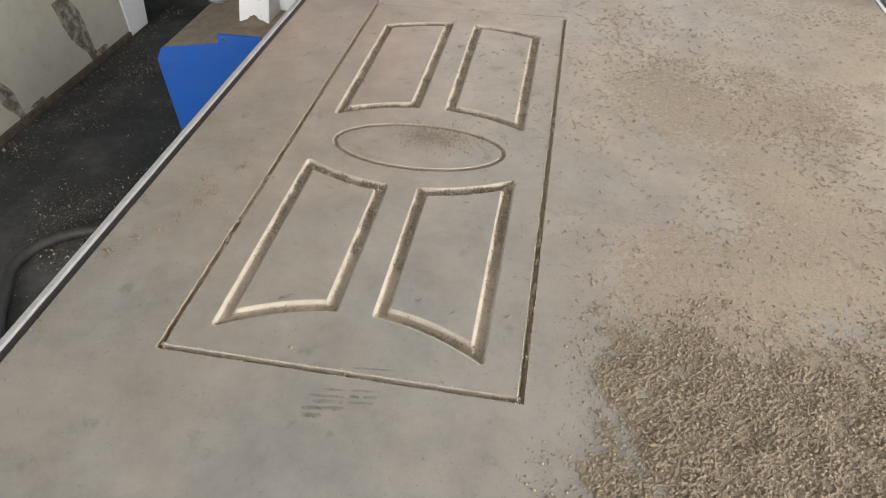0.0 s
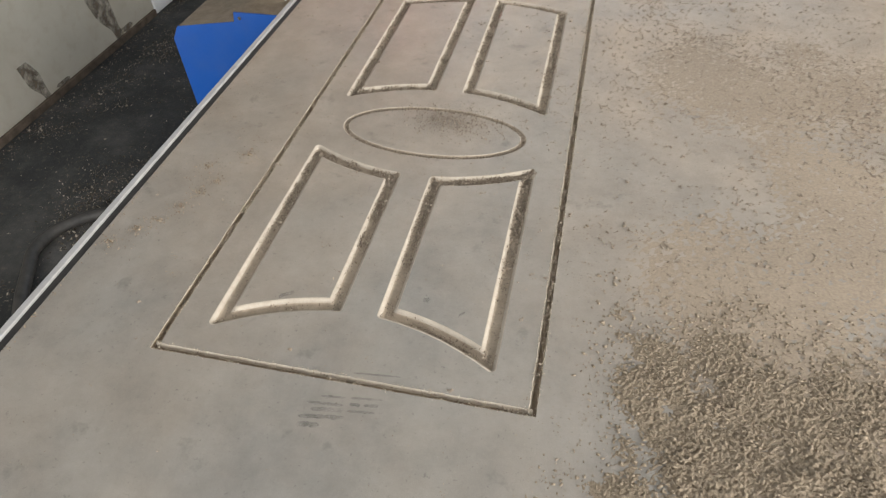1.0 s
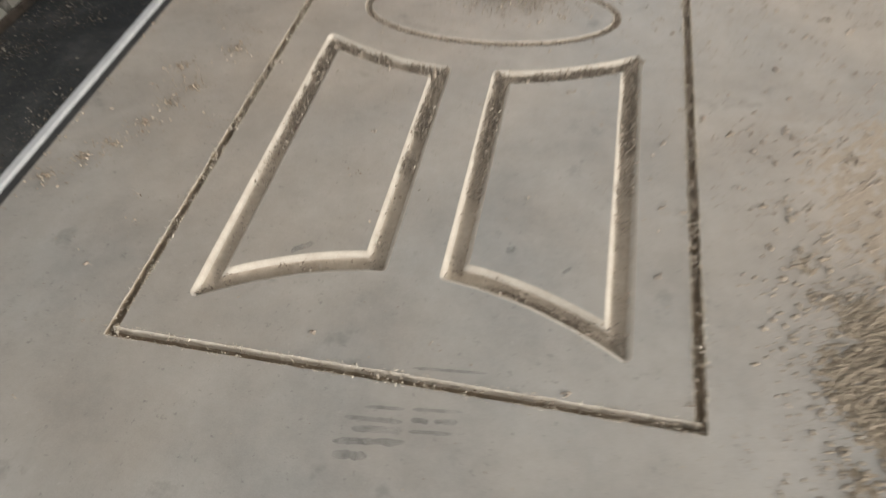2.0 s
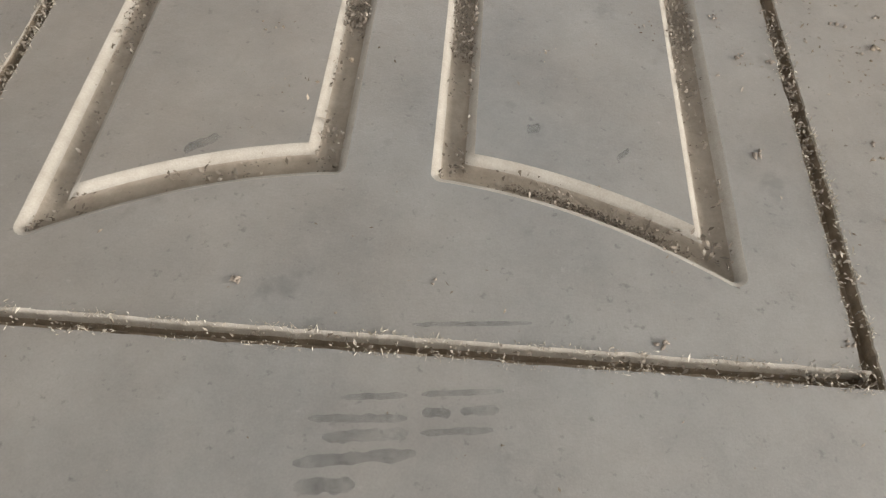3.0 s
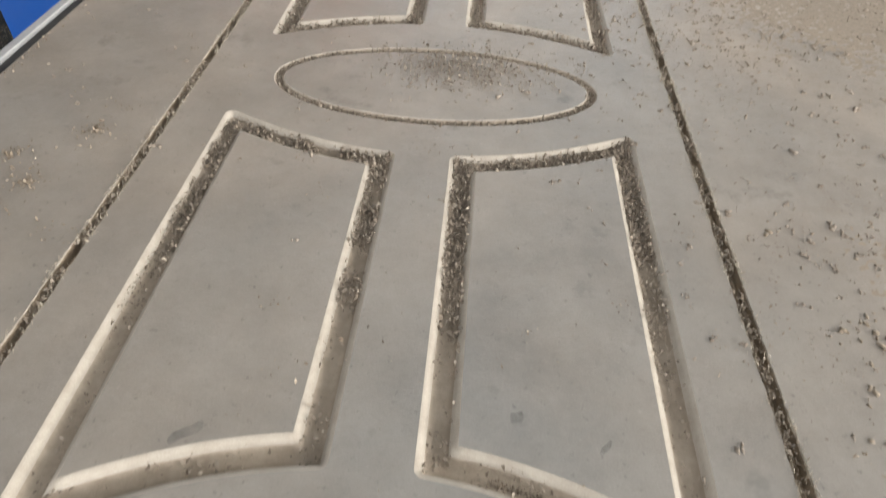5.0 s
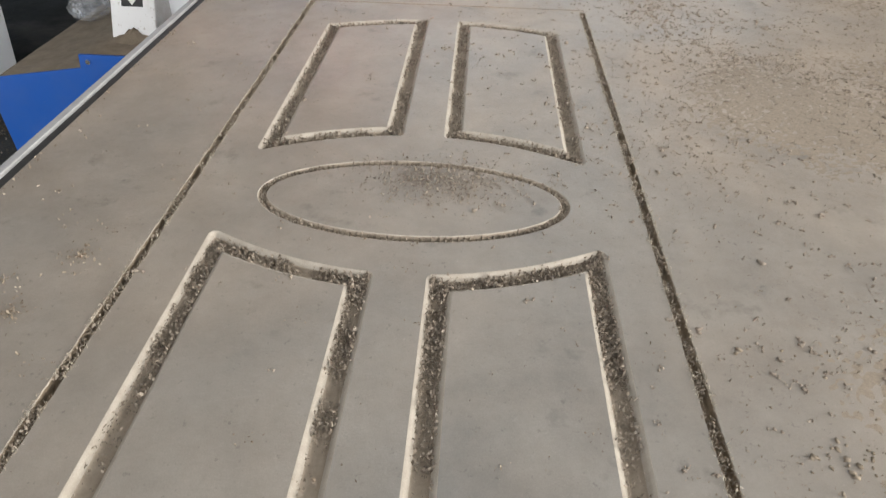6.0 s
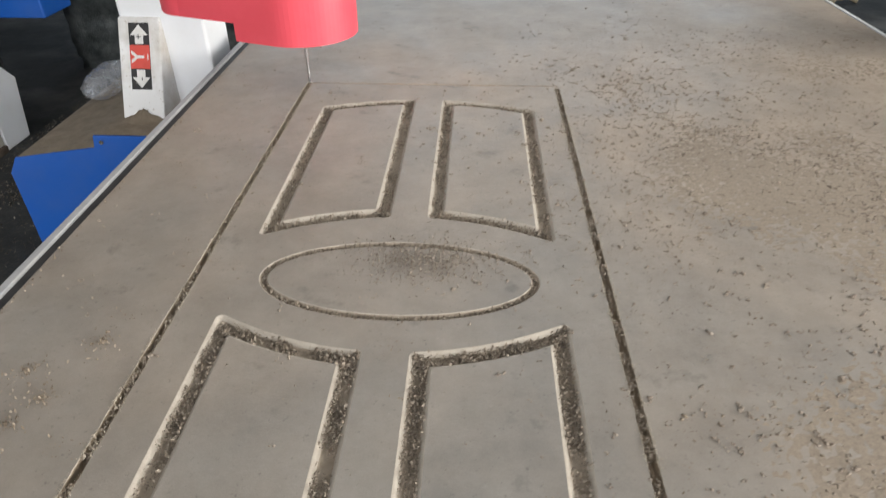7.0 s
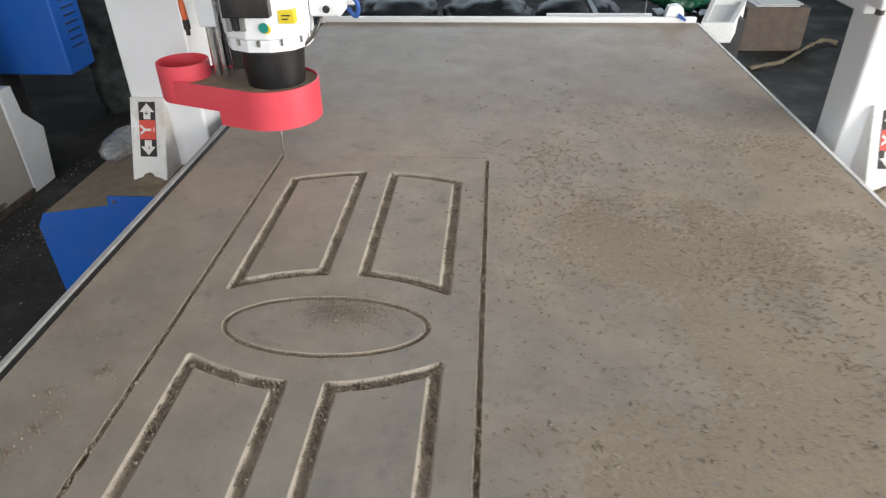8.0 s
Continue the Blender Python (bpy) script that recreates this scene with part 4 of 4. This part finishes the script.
part("shell", prism([(1.075, TOP + 0.0185), (1.145, TOP + 0.0185), (1.138, TOP + 0.05), (1.12, TOP + 0.062), (1.085, TOP + 0.058)], "y", 2.266, 2.30, 0.004), M_WHITE, cap)
part("blue_clip", prism([(1.118, TOP + 0.020), (1.150, TOP + 0.004), (1.153, TOP + 0.012), (1.124, TOP + 0.034)], "y", 2.2655, 2.262, 0.0), M_BLUE_RAG, cap)

# dark wrapped bundles on a low bench behind the bed
bench = thing("bench", (0.4, 3.1, 0), "low dark steel bench behind the router bed", "bench")
part("top", box(-0.75, 1.2, 2.75, 3.45, 0.50, 0.54, 0.004), M_DARK, bench)
for bx in (-0.7, 1.15):
    for by in (2.80, 3.40):
        part("leg", box(bx - 0.03, bx + 0.03, by - 0.03, by + 0.03, 0, 0.4995, 0.003), M_DARK, bench)
for k, (bx, wx) in enumerate(((-0.45, 0.20), (-0.02, 0.20), (0.42, 0.21), (0.86, 0.20))):
    crumpled("wrapped_parcel", (bx, 3.08, 0.5405), (wx, 0.27, 0.10), M_WRAP, "parcel wrapped in dark shiny plastic on the bench", "parcel", 20 + k, 0.16)
strip = part("white_strip", box(0.66, 1.06, 2.40, 2.412, 0.79, 0.80, 0.001), M_WHITE, bench, "pale edge strip")
part("strip_post", box(0.84, 0.86, 2.412, 2.76, 0.78, 0.80, 0.001), M_DARK, bench)
part("strip_support", box(0.84, 0.86, 2.752, 2.77, 0.5405, 0.7795, 0.001), M_DARK, bench)
part("wire", tube([(0.70, 2.70, 0.80), (0.80, 2.66, 0.815), (0.95, 2.68, 0.82), (1.08, 2.72, 0.815), (1.12, 2.8, 0.79), (1.12, 2.84, 0.5405)], 0.003, 6), M_FILM, bench, "thin pale wire")

# dark stack behind the left leg
stack = thing("wrapped_stack", (-1.25, 3.7, 0), "tall stack wrapped in black plastic film by the cabinet", "stack")
bm = bmesh.new()
bmesh.ops.create_cube(bm, size=1)
bmesh.ops.subdivide_edges(bm, edges=bm.edges[:], cuts=24, use_grid_fill=True)
for v in bm.verts:
    p = Vector((-1.30 + v.co.x * 1.1, 3.75 + v.co.y * 0.8, 0.5 + v.co.z * 1.0))
    n = noise.fractal(p * Vector((5, 5, 14)), 0.8, 2.0, 4)
    v.co = p + v.co.normalized() * 0.035 * n * (1 if v.co.z > -0.49 else 0)
part("film", bm, M_WRAP_GREY, stack, smooth=True)

# ---- loose chips and dust ----
rng = np.random.default_rng(7)


def scatter(n, x0, x1, y0, y1, keep=None, z=TOP):
    pts = np.column_stack([rng.uniform(x0, x1, n), rng.uniform(y0, y1, n), np.full(n, z)])
    if keep is not None:
        pr = np.array([keep(p[0], p[1]) for p in pts])
        pts = pts[rng.uniform(0, 1, n) < pr]
    return pts


def pile_height(x, y):
    """Height of the chip pile above the sheet."""
    n1 = noise.fractal(Vector((x * 7, y * 7, 1.3)), 1.0, 2.0, 5)
    edge = min((x - 0.505 + 0.38 * max(0.0, -y)) / 0.10, (0.22 - y + 0.16 * (x - 0.6)) / 0.20, 1.4) + 0.34 * n1
    clump = 0.72 + 0.55 * noise.fractal(Vector((x * 28, y * 28, 8)), 1.0, 2.0, 3)
    return max(0.0, min(1.0, edge)) * max(0.15, min(1.0, clump))


def dust_cover(x, y):
    """How thickly fine dust has settled beside the door, 0 to 1."""
    n = 0.30 + 1.0 * noise.fractal(Vector((x * 3.4, y * 3.4, 7)), 0.9, 2.1, 5)
    right = min(1.0, max(0.0, (x - 0.455) / 0.2))
    near = 0.55 * max(0.0, 1 - abs(y - 0.24) / 0.2) * right
    far = min(1.0, max(0.0, (1.55 - y) / 0.7))
    rim = min(1.0, (X1 - 0.003 - x) / 0.02)
    return max(0.0, min(1.0, n + 0.25 + near)) * right * far * rim


mx_, my_ = 215, 640
lx, ly = np.linspace(0.452, X1 - 0.003, mx_), np.linspace(Y0 + 0.004, 1.98, my_)
verts, faces = [], []
for y in ly:
    for x in lx:
        c = dust_cover(x, y)
        g = noise.fractal(Vector((x * 135, y * 135, 31)), 0.6, 2.0, 2)
        verts.append((x, y, TOP - 0.0004 + c * (0.0007 + 0.0008 * g)))
for iy in range(my_ - 1):
    for ix in range(mx_ - 1):
        k = iy * mx_ + ix
        if max(verts[k][2], verts[k + 1][2], verts[k + mx_][2], verts[k + mx_ + 1][2]) > TOP:
            faces.append((k, k + 1, k + mx_ + 1, k + mx_))
me = bpy.data.meshes.new("fine_sawdust")
me.from_pydata(verts, [], faces)
me.materials.append(M_FINE)
me.polygons.foreach_set("use_smooth", [True] * len(me.polygons))
tagged(new("fine_sawdust", me), "thin grainy layer of tan sawdust beside the door", "sawdust", kind="stuff")


def pile_chip(x, y):
    """Chips lie thickest on the pile and thin out round it."""
    halo = min((x - 0.47 + 0.5 * max(0.0, -y)) / 0.12, (0.36 - y + 0.16 * (x - 0.6)) / 0.30, 1.0)
    grain = 0.45 + 0.9 * noise.fractal(Vector((x * 18, y * 18, 21)), 1.0, 2.0, 3)
    return max(pile_height(x, y) ** 0.7 * 0.85, 0.30 * max(0.0, halo) * max(0.0, min(1.0, grain)))


nx, ny = 450, 410
gx, gy = np.linspace(0.43, X1 - 0.004, nx), np.linspace(Y0 + 0.01, 0.37, ny)
verts, faces = [], []
for iy, y in enumerate(gy):
    for ix, x in enumerate(gx):
        e = pile_height(x, y)
        lump = noise.fractal(Vector((x * 225, y * 225, 0)), 0.7, 2.0, 2)
        z = -0.0015 + e * (0.0044 + 0.0042 * lump * (0.5 + 0.5 * e) + 0.003 * noise.noise(Vector((x * 20, y * 20, 4))))
        verts.append((x, y, TOP + z))
for iy in range(ny - 1):
    for ix in range(nx - 1):
        k = iy * nx + ix
        if max(verts[k][2], verts[k + 1][2], verts[k + nx][2], verts[k + nx + 1][2]) > TOP:
            faces.append((k, k + 1, k + nx + 1, k + nx))
me = bpy.data.meshes.new("sawdust_pile")
me.from_pydata(verts, [], faces)
me.materials.append(M_DUST)
tagged(new("sawdust_pile", me), "low drift of coarse brown sawdust on the board", "sawdust", kind="stuff")

grains = []
for x, y, z in scatter(44000, 0.43, X1 - 0.01, Y0 + 0.01, 0.45, lambda x, y: min(1.0, 1.15 * pile_chip(x, y))):
    k = float(np.clip(rng.lognormal(0, 0.38), 0.4, 2.0))
    grains.append((x, y, TOP - 0.0004 + 0.0042 * pile_height(x, y) * rng.uniform(0.5, 1.0), k))
lumps("pile_grains", grains, 0.00115, M_GRAIN, "coarse brown grains heaped on the sawdust drift", "sawdust", 0.5)
P = scatter(30000, 0.43, X1 - 0.01, Y0 + 0.01, 0.45, pile_chip)
P[:, 2] = [TOP + pile_height(x, y) * 0.0055 * rng.uniform(0.3, 1.2) for x, y, _ in P]
flakes("pile_chips", P, 0.00115, M_CHIP, "coarse wood chips lying on the sawdust drift", 0.8, wide=0.3)


def band(x, y):
    """How densely chips lie on the right of the board."""
    n = 0.50 + 0.95 * noise.fractal(Vector((x * 3.4, y * 3.4, 7)), 0.9, 2.1, 5)
    fine = 0.55 + 1.0 * noise.fractal(Vector((x * 22, y * 22, 2)), 0.9, 2.1, 3)
    right = min(1.0, max(0.05, (x - 0.40) / 0.22))
    far = min(1.0, max(0.03, (1.55 - y) / 0.6))
    return max(0.10, min(1.0, n)) * max(0.3, min(1.0, fine)) * right * far


flakes("scattered_chips", scatter(210000, X0 + 0.005, X1 - 0.005, Y0, 2.2, band), 0.0011, M_CHIP_BOARD, "loose wood chips scattered over the board", 0.5, wide=0.35)


def crumb_share(x, y):
    """Crumbs thicken from the middle of the door towards the free board."""
    n = 0.55 + 0.9 * noise.fractal(Vector((x * 5, y * 5, 17)), 0.9, 2.1, 4)
    side = 0.045 + 0.955 * min(1.0, max(0.0, (x - 0.16) / 0.40)) ** 1.3
    near = min(1.0, max(0.10, (y - 0.12) / 0.35 + max(0.0, x - 0.42) * 2.0))
    far = min(1.0, max(0.06, (1.6 - y) / 0.7))
    off = (x - 0.61) * 0.80 + (y - 1.02) * 0.60 + 0.05 * noise.noise(Vector((x * 7, y * 7, 41)))
    ridge = 0.58 + 2.8 * math.exp(-(off / 0.085) ** 2) * min(1.0, max(0.0, (x - 0.42) / 0.15)) * min(1.0, max(0.0, (1.25 - y) / 0.2))
    return min(1.0, max(0.12, min(1.0, n)) * side * near * far * ridge * 0.6)


crumbs, balls = [], []
for x, y, z in scatter(62000, X0 + 0.01, X1 - 0.01, Y0, 2.0, crumb_share):
    k = float(np.clip(rng.lognormal(0, 0.35), 0.5, 1.9))
    for _ in range(int(rng.integers(2, 5))):
        balls.append((x + rng.normal(0, 0.0013) * k, y + rng.normal(0, 0.0011) * k, TOP - 0.0002, k * rng.uniform(0.6, 1.1)))
    for _ in range(int(2 + 2 * k)):
        crumbs.append((x + rng.normal(0, 0.0017) * k, y + rng.normal(0, 0.0015) * k, TOP + abs(rng.normal(0, 0.0012)) * k))
lumps("chip_crumbs", balls, 0.0010, M_CHIP_CRUMB, "small matted crumbs of fibre dotted over the board")
flakes("crumb_fibres", np.array(crumbs), 0.0009, M_CHIP_CRUMB, "loose fibres standing off the matted crumbs", 0.8, long=2.8, wide=0.22)


def clumps(n, spots, spread, per):
    """Small gatherings of chips round given spots on the sheet."""
    out = []
    for x, y in spots:
        for _ in range(per):
            a, r = rng.uniform(0, 2 * math.pi), abs(rng.normal(0, spread))
            out.append((x + r * math.cos(a) * 1.4, y + r * math.sin(a), TOP))
    return np.array(out[:n])


left = clumps(9000, ((-0.155, 0.148), (-0.135, 0.177), (-0.112, 0.20), (-0.095, 0.235), (-0.085, 0.27), (-0.07, 0.30), (-0.10, 0.33), (-0.05, 0.37)), 0.010, 120)
flakes("edge_chips", left, 0.0014, M_CHIP, "pale chips gathered near the edge rail", 0.6)
spots = [(rng.uniform(X0 + 0.02, 0.5), rng.uniform(0.1, 1.3)) for _ in range(120)]
flakes("chip_clumps", clumps(9000, spots, 0.007, 10), 0.0012, M_CHIP, "small clumps of chips on the carved door", 0.6)
mid = np.column_stack([rng.normal(0.248, 0.040, 1700), rng.normal(0.520, 0.022, 1700), np.full(1700, TOP)])
flakes("oval_chips", mid, 0.0014, M_CHIP_DARK, "brown chips spread in the middle of the oval", 0.6)

# chips that lie in the grooves, thicker towards the far end of the door
inside = []
for rings in panel_rings:
    for k in range(26000):
        i = rng.integers(0, len(rings[0]))
        f = rng.integers(3, 10)
        p = rings[f][i]
        y = p[1]
        dense = 0.05 if y < 0.16 else min(1.0, 0.08 + (y - 0.16) / 0.16)
        if y > 0.55:
            dense = 0.55
        clump = max(0.0, min(1.0, 0.55 + 1.3 * noise.noise(Vector((p[0] * 38, y * 38, 3)))))
        if rng.uniform() < dense * clump:
            inside.append((p[0] + rng.normal(0, 0.0012), y + rng.normal(0, 0.003), TOP + PROFILE[f][1] + rng.uniform(0, 0.0032)))
for k in range(9000):
    i = rng.integers(0, len(oval_rings[0]))
    f = rng.integers(2, 7)
    p = oval_rings[f][i]
    if rng.uniform() < 0.5 + 0.5 * noise.noise(Vector((p[0] * 50, p[1] * 50, 9))):
        inside.append((p[0], p[1], TOP + OVAL[f][1] + rng.uniform(0, 0.001)))
flakes("groove_chips", np.array(inside), 0.00145, M_CHIP_DARK, "brown chips packed in the milled grooves", 0.7)

drift = []
for k in range(900):
    x = rng.normal(0.335, 0.026)
    if 0.27 < x < 0.385:
        drift.append((x, arch(*LOWER[0], x - CX) + rng.normal(0.0030, 0.0016), TOP - 0.0068 + rng.uniform(0, 0.0012)))
flakes("groove_dust", np.array(drift), 0.0010, M_CHIP_DARK, "brown crumbs gathered along the foot of the groove", 0.6, category="sawdust", long=1.8)

# torn fibres along both lips of the cut round the door
fuzz = []
for ring, out in ((OUT0, -1), (OUT1, 1)):
    for k in range(11000):
        i = int(rng.integers(0, len(ring)))
        a, b = ring[i], ring[(i + 1) % len(ring)]
        f = rng.uniform()
        x, y = a[0] + (b[0] - a[0]) * f, a[1] + (b[1] - a[1]) * f
        if y > L - 0.01 and rng.uniform() < 0.8:
            continue
        if rng.uniform() < 0.5 + 0.9 * noise.noise(Vector((x * 45, y * 45, 6))):
            fuzz.append((x + rng.normal(0, 0.0011), y + rng.normal(0, 0.0011), TOP - 0.0003))
flakes("cut_fibres", np.array(fuzz), 0.00095, M_CHIP_PALE, "pale torn fibres along the lips of the cut", 0.9, long=3.2, wide=0.15)
trench = []
mids = between(OUT0, OUT1, 0.5)
for k in range(30000):
    i = int(rng.integers(0, len(mids)))
    a = mids[i]
    if rng.uniform() < (0.38 + 1.5 * noise.noise(Vector((a[0] * 42, a[1] * 42, 12)))) * min(1.0, 0.25 + max(0.0, a[1]) / 0.25) and 0.01 < a[1] < L - 0.01 or (a[1] <= 0.01 and rng.uniform() < 0.06 + 0.5 * max(0.0, a[0] - 0.33)):
        trench.append((a[0] + rng.normal(0, 0.0016), a[1] + rng.normal(0, 0.0016), TOP - rng.uniform(-0.0007, 0.0075)))
flakes("trench_chips", np.array(trench), 0.0012, M_CHIP_DARK, "chips lying in the cut round the door", 0.7)

# chips along the sheet's rim by the edge rail
rimc = np.column_stack([X0 + np.abs(rng.normal(0, 0.004, 900)) + 0.0015, rng.uniform(Y0, 2.1, 900), np.full(900, TOP)])
flakes("rim_chips", rimc, 0.0014, M_CHIP, "fine chips along the rim of the board", 0.6)


def floor_dense(x, y):
    n = noise.fractal(Vector((x * 3.2, y * 3.2, 15)), 1.0, 2.0, 4)
    c = math.hypot(x + 1.05, y - 1.05)
    return max(0.03, min(1.0, 2.0 * n - 0.05)) + 1.0 * math.exp(-(c / 0.15) ** 2) + 0.35 * math.exp(-((x + 1.62) / 0.05) ** 2)


flakes("floor_chips", scatter(85000, -1.64, -0.5, -0.4, 3.2, floor_dense, 0.0), 0.0038, M_CHIP_FLOOR, "pale chips and shavings scattered on the aisle floor", 0.4)
